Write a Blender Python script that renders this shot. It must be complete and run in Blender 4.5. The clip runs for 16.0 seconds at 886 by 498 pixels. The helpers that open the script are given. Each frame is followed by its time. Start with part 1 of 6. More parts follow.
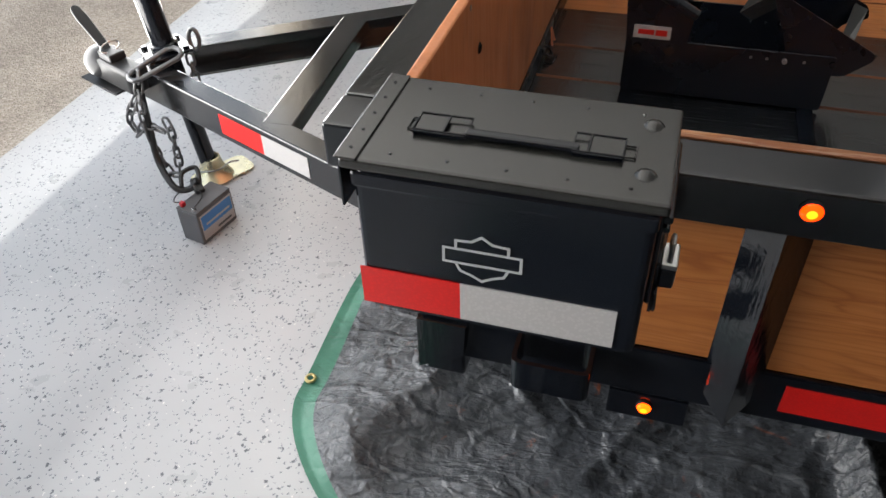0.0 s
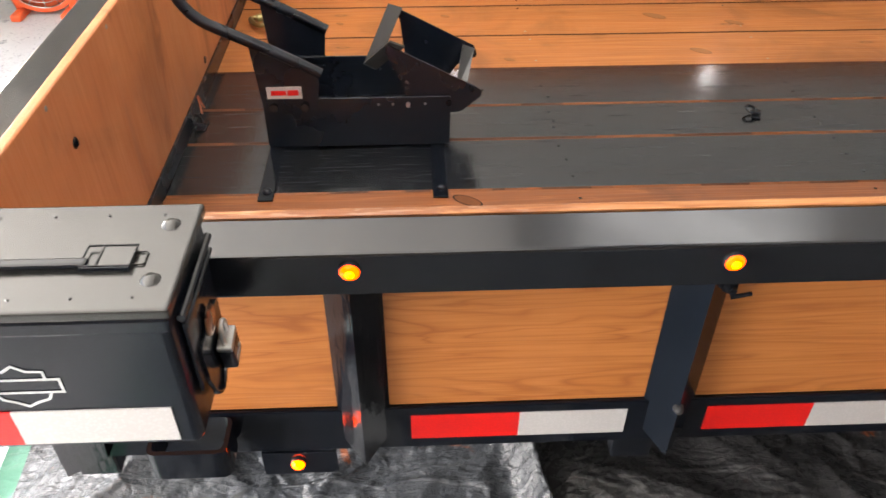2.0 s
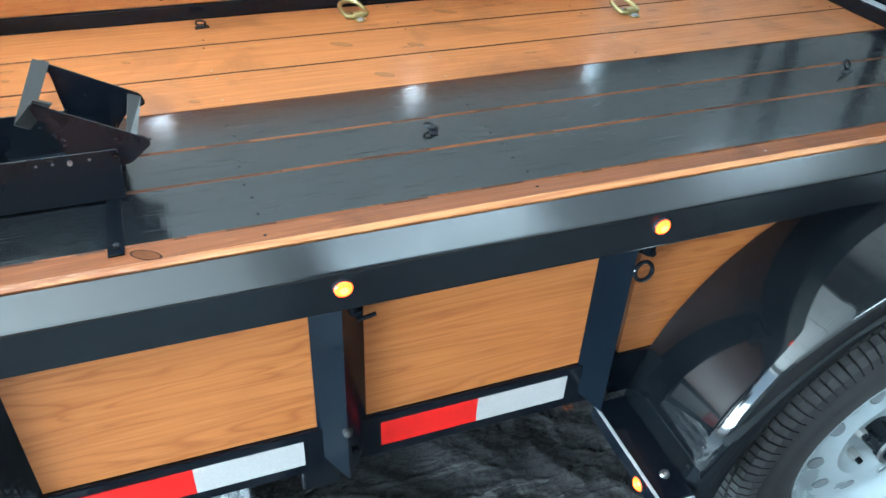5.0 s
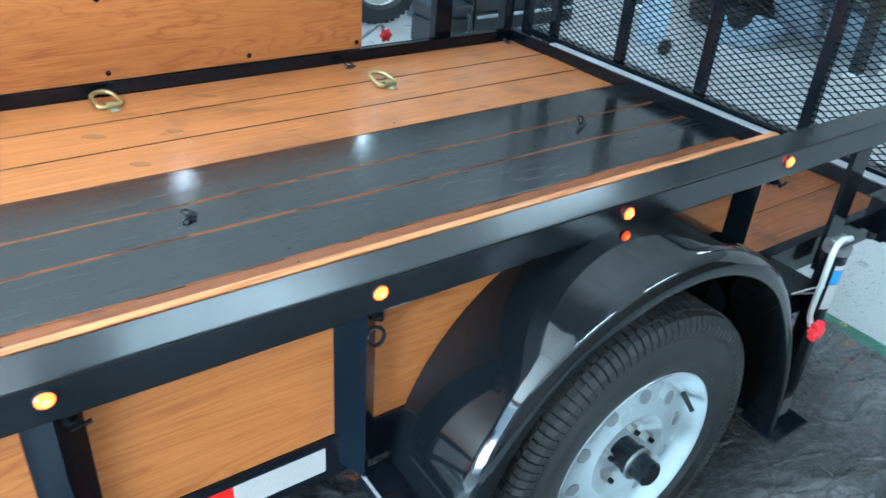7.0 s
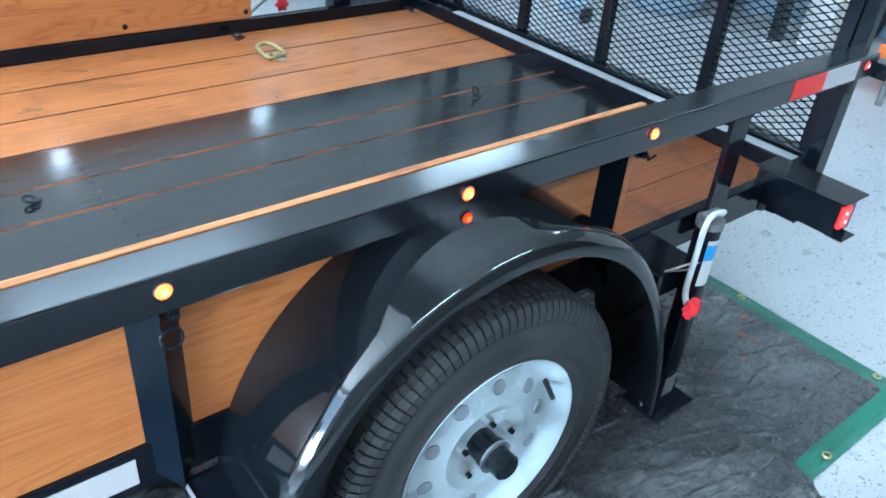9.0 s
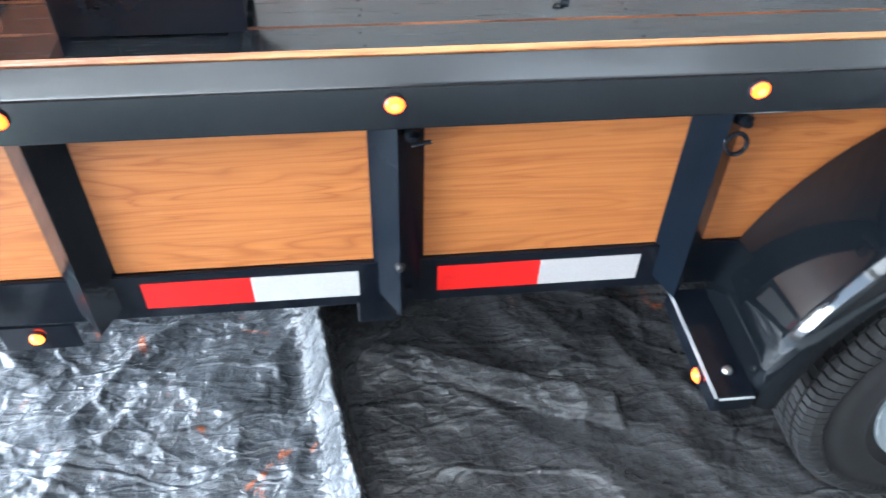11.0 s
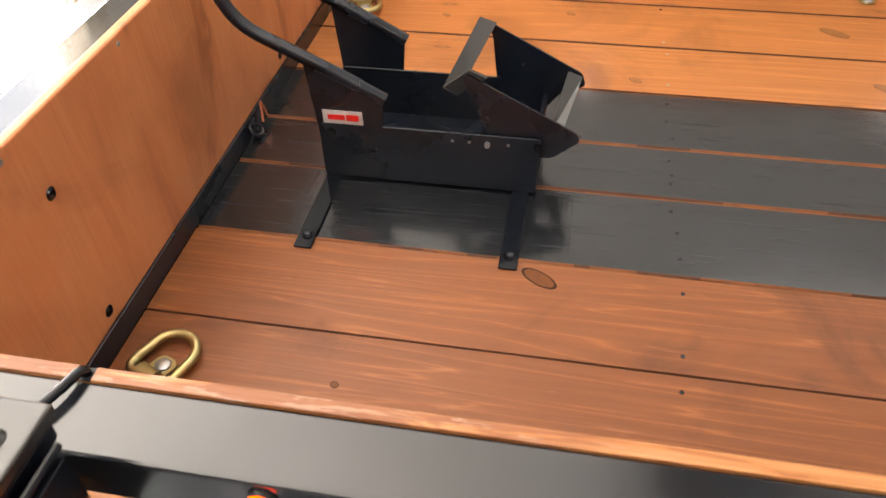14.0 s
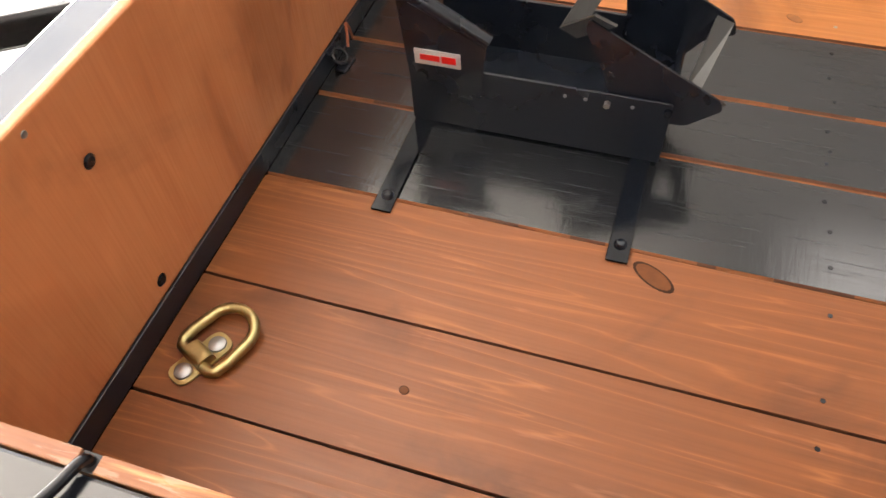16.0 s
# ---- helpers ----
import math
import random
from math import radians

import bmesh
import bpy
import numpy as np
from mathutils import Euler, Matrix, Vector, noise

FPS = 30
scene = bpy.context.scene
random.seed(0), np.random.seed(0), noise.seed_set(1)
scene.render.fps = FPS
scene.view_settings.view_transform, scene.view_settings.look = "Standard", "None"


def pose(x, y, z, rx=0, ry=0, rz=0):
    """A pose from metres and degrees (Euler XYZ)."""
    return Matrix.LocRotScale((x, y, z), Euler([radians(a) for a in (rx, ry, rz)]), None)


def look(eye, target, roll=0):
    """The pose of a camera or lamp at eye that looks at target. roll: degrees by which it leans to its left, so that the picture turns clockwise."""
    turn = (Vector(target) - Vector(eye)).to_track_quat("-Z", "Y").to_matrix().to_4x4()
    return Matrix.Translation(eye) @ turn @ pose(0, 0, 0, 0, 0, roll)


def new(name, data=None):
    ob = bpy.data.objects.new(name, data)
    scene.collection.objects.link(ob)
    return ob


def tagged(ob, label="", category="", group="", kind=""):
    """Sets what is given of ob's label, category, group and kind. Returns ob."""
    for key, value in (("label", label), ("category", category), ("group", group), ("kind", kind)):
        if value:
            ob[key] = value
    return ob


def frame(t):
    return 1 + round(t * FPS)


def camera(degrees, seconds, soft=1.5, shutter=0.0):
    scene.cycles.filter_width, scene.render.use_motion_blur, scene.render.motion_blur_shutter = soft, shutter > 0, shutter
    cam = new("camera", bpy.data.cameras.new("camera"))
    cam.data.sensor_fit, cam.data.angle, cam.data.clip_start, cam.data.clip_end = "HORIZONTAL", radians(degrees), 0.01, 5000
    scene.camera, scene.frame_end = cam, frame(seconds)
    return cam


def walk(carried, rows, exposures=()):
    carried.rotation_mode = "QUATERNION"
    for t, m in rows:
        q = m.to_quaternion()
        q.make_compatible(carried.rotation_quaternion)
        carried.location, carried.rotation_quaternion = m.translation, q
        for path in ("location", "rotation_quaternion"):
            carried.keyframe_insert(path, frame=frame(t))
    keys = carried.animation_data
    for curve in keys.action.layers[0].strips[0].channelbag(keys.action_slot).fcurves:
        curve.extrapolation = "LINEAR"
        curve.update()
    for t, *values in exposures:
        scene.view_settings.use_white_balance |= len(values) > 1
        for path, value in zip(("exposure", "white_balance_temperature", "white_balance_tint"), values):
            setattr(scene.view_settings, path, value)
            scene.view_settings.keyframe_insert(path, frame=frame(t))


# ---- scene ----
cam = camera(59.5, 16.0, shutter=0.25)
PATH = [
    (0, (-0.158, -0.668, 1.252), (-0.625, 0.773, -0.054), -2.1),
    (0.5, (-0.127, -0.66, 1.269), (-0.54, 0.806, -0.028), -2.5),
    (1, (-0.042, -0.666, 1.295), (-0.313, 0.848, 0.015), -2.1),
    (1.5, (0.03, -0.647, 1.311), (-0.053, 0.901, 0.047), -0.8),
    (2, (0.076, -0.635, 1.317), (0.142, 0.921, 0.063), 0.1),
    (2.5, (0.11, -0.64, 1.311), (0.31, 0.908, 0.06), 1.2),
    (3, (0.148, -0.64, 1.316), (0.455, 0.895, 0.072), 2.1),
    (3.5, (0.184, -0.641, 1.32), (0.578, 0.88, 0.082), 2.8),
    (3.7, (0.2, -0.638, 1.325), (0.627, 0.874, 0.088), 2.9),
    (5.8, (0.307, -0.698, 1.354), (1.045, 0.768, 0.211), 3.5),
    (6, (0.315, -0.706, 1.359), (1.103, 0.748, 0.233), 3.8),
    (6.5, (0.336, -0.732, 1.369), (1.234, 0.694, 0.291), 3.7),
    (7, (0.386, -0.747, 1.379), (1.41, 0.627, 0.347), 4.3),
    (7.5, (0.519, -0.774, 1.392), (1.631, 0.558, 0.397), 4.3),
    (8, (0.591, -0.798, 1.399), (1.768, 0.491, 0.422), 4.5),
    (8.2, (0.612, -0.808, 1.402), (1.804, 0.466, 0.424), 4.6),
    (10.3, (0.514, -0.734, 1.242), (1.099, 0.639, -0.089), 3.8),
    (10.5, (0.472, -0.732, 1.238), (0.945, 0.664, -0.114), 3.3),
    (11, (0.382, -0.728, 1.254), (0.573, 0.705, -0.127), 1.9),
    (11.5, (0.33, -0.72, 1.273), (0.281, 0.724, -0.111), 0.1),
    (12, (0.29, -0.715, 1.286), (0.11, 0.727, -0.089), -0.5),
    (12.5, (0.27, -0.693, 1.295), (0.033, 0.756, -0.063), -1.0),
    (13, (0.226, -0.572, 1.324), (-0.005, 0.901, -0.01), -0.9),
    (13.5, (0.18, -0.414, 1.325), (-0.039, 1.057, -0.012), -1.1),
    (14, (0.204, -0.269, 1.314), (-0.089, 1.165, -0.048), -1.9),
    (14.5, (0.228, -0.158, 1.298), (-0.149, 1.197, -0.124), -2.2),
    (15, (0.164, -0.093, 1.27), (-0.264, 1.176, -0.215), -2.3),
    (15.5, (0.101, -0.064, 1.266), (-0.361, 1.134, -0.267), -3.4),
    (16, (0.141, -0.044, 1.288), (-0.319, 1.108, -0.28), -4.7),
]
walk(cam, [(t, look(eye, target, roll)) for t, eye, target, roll in PATH],
     [(0.0, -0.5, 6400, 10), (0.6, -0.55, 6500, 10), (1.0, -0.42, 6900, 11), (1.5, 0.75, 7300, 13), (2.0, 1.1, 6800, 13), (3.0, 1.4, 6500, 12), (3.7, 1.5, 5700, 4), (5.8, 1.68, 4950, -10), (7.2, 1.74, 4800, -9), (8.2, 1.72, 4900, -6), (10.3, 1.95, 4350, 0), (11.0, 1.9, 5400, 5), (11.5, 1.55, 6200, 9), (12.5, 1.25, 7100, 13), (16.0, 1.15, 7200, 15)])

# ---- light ----
world = bpy.data.worlds.new("sky")
scene.world = world
world.use_nodes = True
wn = world.node_tree.nodes
sky = wn.new("ShaderNodeTexSky")
sky.sky_type, sky.sun_disc = "NISHITA", False
sky.sun_elevation, sky.sun_rotation = radians(49), radians(190)
world.node_tree.links.new(sky.outputs[0], wn["Background"].inputs[0])
wn["Background"].inputs[1].default_value = 0.15
sun = new("sun", bpy.data.lights.new("sun", "SUN"))
sun.data.energy, sun.data.angle, sun.data.color = 4.5, radians(0.5), (1.0, 0.95, 0.87)
SUN_FROM = Vector((-0.115, -0.65, 0.752))
sun.matrix_world = look(SUN_FROM * 10, (0, 0, 0))


def area(name, place, target, sx, sy, watts, colour):
    d = bpy.data.lights.new(name, "AREA")
    d.shape, d.size, d.size_y, d.energy, d.color = "RECTANGLE", sx, sy, watts, colour
    ob = new(name, d)
    ob.matrix_world = look(place, target)
    return ob


# the sky's light through the garage door
area("door_daylight", (-1.97, 0.36, 1.12), (0.4, 0.36, 0.85), 3.8, 2.0, 38, (0.93, 0.97, 1.0))
area("driveway_bounce", (-1.96, 0.36, 0.75), (-0.6, 0.36, 2.2), 3.8, 1.2, 250, (1.0, 0.97, 0.93))


# ---- materials ----
def mat(name):
    m = bpy.data.materials.new(name)
    m.use_nodes = True
    nt = m.node_tree
    return m, nt, nt.nodes["Principled BSDF"]


def nd(nt, kind, **props):
    n = nt.nodes.new(kind)
    for k, v in props.items():
        if k == "noise_dimensions":
            n.noise_dimensions = v
        elif k == "feature":
            n.feature = v
        elif k == "operation":
            n.operation = v
        elif k == "blend_type":
            n.blend_type = v
        elif k == "data_type":
            n.data_type = v
        elif k == "wave_type":
            n.wave_type = v
        elif k == "bands_direction":
            n.bands_direction = v
    return n


def coords(nt, scale=(1, 1, 1), shift=False):
    tc = nd(nt, "ShaderNodeTexCoord")
    mp = nd(nt, "ShaderNodeMapping")
    mp.inputs["Scale"].default_value = scale
    nt.links.new(tc.outputs["Object"], mp.inputs["Vector"])
    if shift:
        oi = nd(nt, "ShaderNodeObjectInfo")
        mu = nd(nt, "ShaderNodeMath", operation="MULTIPLY")
        mu.inputs[1].default_value = 37.0
        nt.links.new(oi.outputs["Random"], mu.inputs[0])
        cb = nd(nt, "ShaderNodeCombineXYZ")
        for i in range(3):
            nt.links.new(mu.outputs[0], cb.inputs[i])
        nt.links.new(cb.outputs[0], mp.inputs["Location"])
    return mp.outputs[0]


def noise_tex(nt, vec, scale, detail=4.0, rough=0.55, distortion=0.0):
    n = nd(nt, "ShaderNodeTexNoise")
    n.inputs["Scale"].default_value, n.inputs["Detail"].default_value = scale, detail
    n.inputs["Roughness"].default_value, n.inputs["Distortion"].default_value = rough, distortion
    nt.links.new(vec, n.inputs["Vector"])
    return n.outputs["Fac"]


def ramp(nt, fac, stops):
    r = nd(nt, "ShaderNodeValToRGB")
    r.color_ramp.interpolation = "EASE" if len(stops) == 2 else "LINEAR"
    el = r.color_ramp.elements
    while len(el) < len(stops):
        el.new(0.5)
    for e, (p, c) in zip(el, stops):
        e.position = p
        e.color = (*c, 1) if len(c) == 3 else c
    nt.links.new(fac, r.inputs[0])
    return r.outputs[0]


def span(nt, fac, lo, hi, a=0.0, b=1.0):
    r = nd(nt, "ShaderNodeMapRange")
    r.interpolation_type = "SMOOTHSTEP"
    for i, v in enumerate((lo, hi, a, b)):
        r.inputs[1 + i].default_value = v
    nt.links.new(fac, r.inputs[0])
    return r.outputs[0]


def mixc(nt, fac, a, b, kind="MIX"):
    m = nd(nt, "ShaderNodeMix", data_type="RGBA", blend_type=kind)
    for sock, v in ((m.inputs[0], fac), (m.inputs[6], a), (m.inputs[7], b)):
        if hasattr(v, "links"):
            nt.links.new(v, sock)
        else:
            sock.default_value = (*v, 1) if isinstance(v, tuple) else v
    return m.outputs[2]


def bump(nt, bsdf, height, strength, dist=0.002):
    b = nd(nt, "ShaderNodeBump")
    b.inputs["Strength"].default_value, b.inputs["Distance"].default_value = strength, dist
    nt.links.new(height, b.inputs["Height"])
    nt.links.new(b.outputs[0], bsdf.inputs["Normal"])
    return b


def painted(name, base, rough, spread=0.08, metal=0.0, grain=0.15, coat=0.0, scale=1.0, dust=0.0, spec=0.5, brush=0.0):
    m, nt, p = mat(name)
    p.inputs["Specular IOR Level"].default_value = spec
    v = coords(nt, (scale,) * 3)
    big, fine = noise_tex(nt, v, 6.0, 5.0), noise_tex(nt, v, 90.0, 3.0)
    dark = tuple(c * 0.82 for c in base)
    lite = tuple(min(1.0, c * 1.12 + dust) for c in base)
    nt.links.new(ramp(nt, big, [(0.3, dark), (0.7, lite)]), p.inputs["Base Color"])
    nt.links.new(span(nt, big, 0.25, 0.75, rough - spread, rough + spread), p.inputs["Roughness"])
    p.inputs["Metallic"].default_value = metal
    p.inputs["Coat Weight"].default_value = coat
    p.inputs["Coat Roughness"].default_value = 0.08
    b = bump(nt, p, fine, grain, 0.0006)
    if brush:
        marks = noise_tex(nt, coords(nt, (70, 70, 7)), 1.0, 3.0, 0.6)
        b2 = nd(nt, "ShaderNodeBump")
        b2.inputs["Strength"].default_value, b2.inputs["Distance"].default_value = brush, 0.0012
        nt.links.new(marks, b2.inputs["Height"])
        nt.links.new(b2.outputs[0], b.inputs["Normal"])
    return m


def wood(name, tones, along=0, rough=0.38, coat=0.15, line=16.0, knots=True, contrast=1.0, wavy=0.045, bands=13.0, streak=0.36, stain=0.15, relief=0.25, worn=0.40, pale=False, chatter=0.0, coat_rough=0.22):
    """Stained timber: tones dark, mid, light; along: the axis of the grain."""
    m, nt, p = mat(name)
    sc = [line, line, line]
    sc[along] = line * wavy
    v = coords(nt, tuple(sc), shift=True)
    base = noise_tex(nt, v, 1.0, 3.0, 0.5, 0.6)
    wv = nd(nt, "ShaderNodeMath", operation="MULTIPLY")
    wv.inputs[1].default_value = bands
    nt.links.new(base, wv.inputs[0])
    fr = nd(nt, "ShaderNodeMath", operation="PINGPONG")
    fr.inputs[1].default_value = 1.0
    nt.links.new(wv.outputs[0], fr.inputs[0])
    rings = fr.outputs[0]
    fs = [260.0, 260.0, 260.0]
    fs[along] = 6.0
    fine = noise_tex(nt, coords(nt, tuple(fs), shift=True), 1.0, 2.0, 0.6)
    blot = noise_tex(nt, coords(nt, (1, 1, 1), shift=True), 5.0, 4.0)
    deep = tuple((a + b) / 2 for a, b in zip(tones[0], tones[1]))
    c1 = ramp(nt, rings, [(0.0, tones[2]), (0.16, tones[1]), (1.0, deep)] if pale else [(0.0, tones[0]), (0.28, tones[1]), (1.0, tones[2])])
    c2 = mixc(nt, span(nt, fine, 0.35, 0.75, 0.0, streak), c1, tones[0])
    c3 = mixc(nt, span(nt, blot, 0.35, 0.7, 0.0, 0.55 * contrast), c2, tones[1])
    wash = noise_tex(nt, coords(nt, (1, 1, 1), shift=True), 3.2, 5.0, 0.6, 0.7)
    c3 = mixc(nt, span(nt, wash, 0.48, 0.72, 0.0, stain), c3, tuple(c * 0.62 for c in tones[0]))
    wear = noise_tex(nt, coords(nt, (7, 60, 60) if along == 0 else (60, 60, 7), shift=True), 1.0, 3.0, 0.6)
    c3 = mixc(nt, span(nt, wear, 0.64, 0.74, 0.0, worn), c3, tuple(min(1.0, c * 1.25 + 0.05) for c in tones[2]))
    if knots:
        kv = nd(nt, "ShaderNodeTexVoronoi")
        kv.voronoi_dimensions = "2D"
        kv.inputs["Scale"].default_value = 1.0
        ks = [9.0, 9.0, 0.0]
        ks[along] = 3.2
        nt.links.new(coords(nt, tuple(ks), shift=True), kv.inputs["Vector"])
        sp = nd(nt, "ShaderNodeSeparateColor")
        nt.links.new(kv.outputs["Color"], sp.inputs[0])
        some = span(nt, sp.outputs[1], 0.70, 0.72)
        for lo, hi, amount, tone in ((0.17, 0.03, 0.55, tones[0]), (0.075, 0.045, 0.75, tuple(c * 0.45 for c in tones[0])), (0.045, 0.02, 0.6, tones[1])):
            w = nd(nt, "ShaderNodeMath", operation="MULTIPLY")
            nt.links.new(span(nt, kv.outputs["Distance"], hi, lo, amount, 0.0), w.inputs[0])
            nt.links.new(some, w.inputs[1])
            c3 = mixc(nt, w.outputs[0], c3, tone)
    nt.links.new(c3, p.inputs["Base Color"])
    nt.links.new(span(nt, fine, 0.3, 0.7, rough - 0.07, rough + 0.1), p.inputs["Roughness"])
    p.inputs["Coat Weight"].default_value = coat
    p.inputs["Coat Roughness"].default_value = coat_rough
    mx = nd(nt, "ShaderNodeMath", operation="ADD")
    nt.links.new(fine, mx.inputs[0])
    nt.links.new(rings, mx.inputs[1])
    b1 = bump(nt, p, mx.outputs[0], relief, 0.0008)
    if chatter:
        marks = noise_tex(nt, coords(nt, (170, 14, 14), shift=True), 1.0, 3.0, 0.6, 0.4)
        b2 = nd(nt, "ShaderNodeBump")
        b2.inputs["Strength"].default_value, b2.inputs["Distance"].default_value = chatter, 0.0012
        nt.links.new(marks, b2.inputs["Height"])
        nt.links.new(b2.outputs[0], b1.inputs["Normal"])
        nt.links.new(b2.outputs[0], p.inputs["Coat Normal"])
    return m


def glow(name, colour, strength):
    m, nt, p = mat(name)
    p.inputs["Base Color"].default_value = (*colour, 1)
    p.inputs["Emission Color"].default_value = (*colour, 1)
    p.inputs["Emission Strength"].default_value = strength
    p.inputs["Roughness"].default_value = 0.2
    return m


BLACK = painted("black_gloss_paint", (0.004, 0.0055, 0.009), 0.12, 0.05, grain=0.06, spec=0.28)
BLACK_OLD = painted("black_brushed_paint", (0.005, 0.0062, 0.009), 0.12, 0.05, grain=0.5, spec=0.45, brush=0.6)
BLACK_CAN = painted("black_satin_paint", (0.0035, 0.0052, 0.0095), 0.22, 0.05, grain=0.12, spec=0.45)
BLACK_LID = painted("black_lid_enamel", (0.016, 0.0156, 0.0140), 0.26, 0.0, grain=0.10, spec=0.75)
BLACK_FRONT = painted("black_scuffed_enamel", (0.016, 0.016, 0.016), 0.16, 0.08, grain=0.5, coat=0.5, spec=0.9)
RUSTY_STEEL = painted("rusty_steel", (0.34, 0.20, 0.13), 0.28, 0.1, metal=0.9, grain=0.6)
BLACK_POST = painted("black_post_enamel", (0.0045, 0.0070, 0.0115), 0.17, 0.0, grain=0.15, spec=0.10)
BLACK_TONGUE = painted("black_worn_enamel", (0.009, 0.0092, 0.010), 0.19, 0.06, grain=0.3, spec=0.9, brush=0.25)
BLACK_CAST = painted("black_pressed_steel", (0.020, 0.020, 0.021), 0.42, 0.08, grain=0.5, spec=0.3)
BLACK_FENDER = painted("black_mirror_enamel", (0.004, 0.005, 0.0065), 0.07, 0.02, grain=0.02, spec=0.55)
BLACK_RAIL = painted("black_rail_enamel", (0.0045, 0.0058, 0.0085), 0.19, 0.05, grain=0.06, spec=0.82)
BLACK_POWDER = painted("black_powder_coat", (0.0055, 0.0080, 0.0135), 0.28, 0.05, grain=0.4, spec=0.48)
STEEL = painted("bright_steel", (0.55, 0.55, 0.54), 0.32, 0.1, metal=1.0)
GALV = painted("galvanised_steel", (0.36, 0.36, 0.36), 0.42, 0.1, metal=0.9, scale=4)
DULL_STEEL = painted("dull_grey_steel", (0.17, 0.17, 0.175), 0.48, 0.1, metal=0.9, scale=4)
ZINC = painted("yellow_zinc", (0.47, 0.40, 0.19), 0.38, 0.08, metal=1.0, scale=4)
RUBBER = painted("tyre_rubber", (0.020, 0.020, 0.021), 0.55, 0.1, grain=0.4)
CABLE = painted("black_cable", (0.012, 0.012, 0.012), 0.45)
RIM_WHITE = painted("white_wheel_paint", (0.40, 0.455, 0.49), 0.28, 0.05, grain=0.05, coat=0.3)
TRIM = painted("weathered_trim", (0.50, 0.44, 0.35), 0.6, grain=0.5)
WORN_STEEL = painted("worn_strip", (0.50, 0.51, 0.52), 0.45, 0.08, metal=0.35)
HOLE_SHADE = painted("hole_shade_grey", (0.20, 0.22, 0.24), 0.5)
RED_PLASTIC = painted("red_plastic", (0.62, 0.02, 0.03), 0.35)
GREY_PLASTIC = painted("grey_plastic", (0.10, 0.10, 0.105), 0.5)
DARK_WALL = painted("dark_unseen_wall", (0.11, 0.085, 0.065), 0.65, grain=0.4)
WHITE_PAINT = painted("white_wall_paint", (0.72, 0.72, 0.70), 0.6, grain=0.3)
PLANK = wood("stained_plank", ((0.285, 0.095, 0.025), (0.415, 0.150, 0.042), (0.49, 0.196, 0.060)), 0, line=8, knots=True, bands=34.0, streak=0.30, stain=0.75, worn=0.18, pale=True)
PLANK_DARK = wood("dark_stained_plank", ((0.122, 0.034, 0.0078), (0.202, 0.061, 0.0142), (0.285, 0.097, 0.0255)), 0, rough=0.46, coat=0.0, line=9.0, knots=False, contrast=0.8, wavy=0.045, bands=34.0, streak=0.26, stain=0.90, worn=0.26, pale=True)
PLY = wood("stained_plywood", ((0.280, 0.086, 0.019), (0.400, 0.140, 0.034), (0.445, 0.166, 0.045)), 0, rough=0.42, line=15, knots=False, wavy=0.10, bands=22.0, streak=0.62, stain=0.20, worn=0.22)
PLY_FRONT = wood("stained_plywood_cross", ((0.34, 0.110, 0.042), (0.52, 0.188, 0.074), (0.60, 0.235, 0.098)), 2, rough=0.44, coat=0.08, line=7, knots=False, wavy=0.30, bands=6.0, worn=0.10, streak=0.14, stain=0.42)
PLY_EDGE = wood("plywood_edge", ((0.25, 0.080, 0.022), (0.43, 0.165, 0.052), (0.52, 0.245, 0.095)), 0, rough=0.5, coat=0.0, line=110, knots=False, wavy=0.06, bands=5.0, stain=0.25, worn=0.75)


def scraped(m, x0, x1):
    """Scrapes of darker stain and bare grey wood on the stretch of edge by the hook."""
    nt = m.node_tree
    p = nt.nodes["Principled BSDF"]
    base = p.inputs["Base Color"].links[0].from_socket
    v = coords(nt, (1, 1, 1))
    xyz = nd(nt, "ShaderNodeSeparateXYZ")
    nt.links.new(v, xyz.inputs[0])
    here = span(nt, xyz.outputs[0], x0, x1, 1.0, 0.0)
    for freq, lo, hi, most, tone in ((16.0, 0.40, 0.52, 0.80, (0.17, 0.050, 0.017)), (34.0, 0.55, 0.62, 0.45, (0.40, 0.27, 0.19))):
        patch = nd(nt, "ShaderNodeMath", operation="MULTIPLY")
        nt.links.new(span(nt, noise_tex(nt, coords(nt, (freq * 0.45, freq * 3, freq * 3)), 1.0, 4.0, 0.65, 0.5), lo, hi, 0.0, most), patch.inputs[0])
        nt.links.new(here, patch.inputs[1])
        base = mixc(nt, patch.outputs[0], base, tone)
    nt.links.new(base, p.inputs["Base Color"])


scraped(PLY_EDGE, -1.20, -0.90)
BARE_EDGE = painted("bare_stained_edge", (0.20, 0.062, 0.015), 0.5, grain=0.5, scale=6)
DARK_EDGE = painted("dark_joint_edge", (0.085, 0.026, 0.008), 0.6, grain=0.5, scale=6)
BLACK_PLANK = wood("black_painted_plank", ((0.0028, 0.0038, 0.0058), (0.0042, 0.0054, 0.0078), (0.0070, 0.0084, 0.0108)), 0, rough=0.18, coat=0.85, line=14, knots=False, relief=0.05, worn=0.0, chatter=0.22, coat_rough=0.18)
AMBER = glow("amber_lens", (1.0, 0.040, 0.0), 5.5)
AMBER_DOME = glow("amber_dome", (1.0, 0.050, 0.0), 12.0)
AMBER_CORE = glow("amber_core", (1.0, 0.09, 0.001), 16.0)
RED_GLOW = glow("red_lens", (0.85, 0.012, 0.012), 0.9)
RED_CORE = glow("red_core", (1.0, 0.25, 0.15), 3.0)
WHITE_LED = glow("white_led", (0.95, 0.98, 1.0), 20.0)


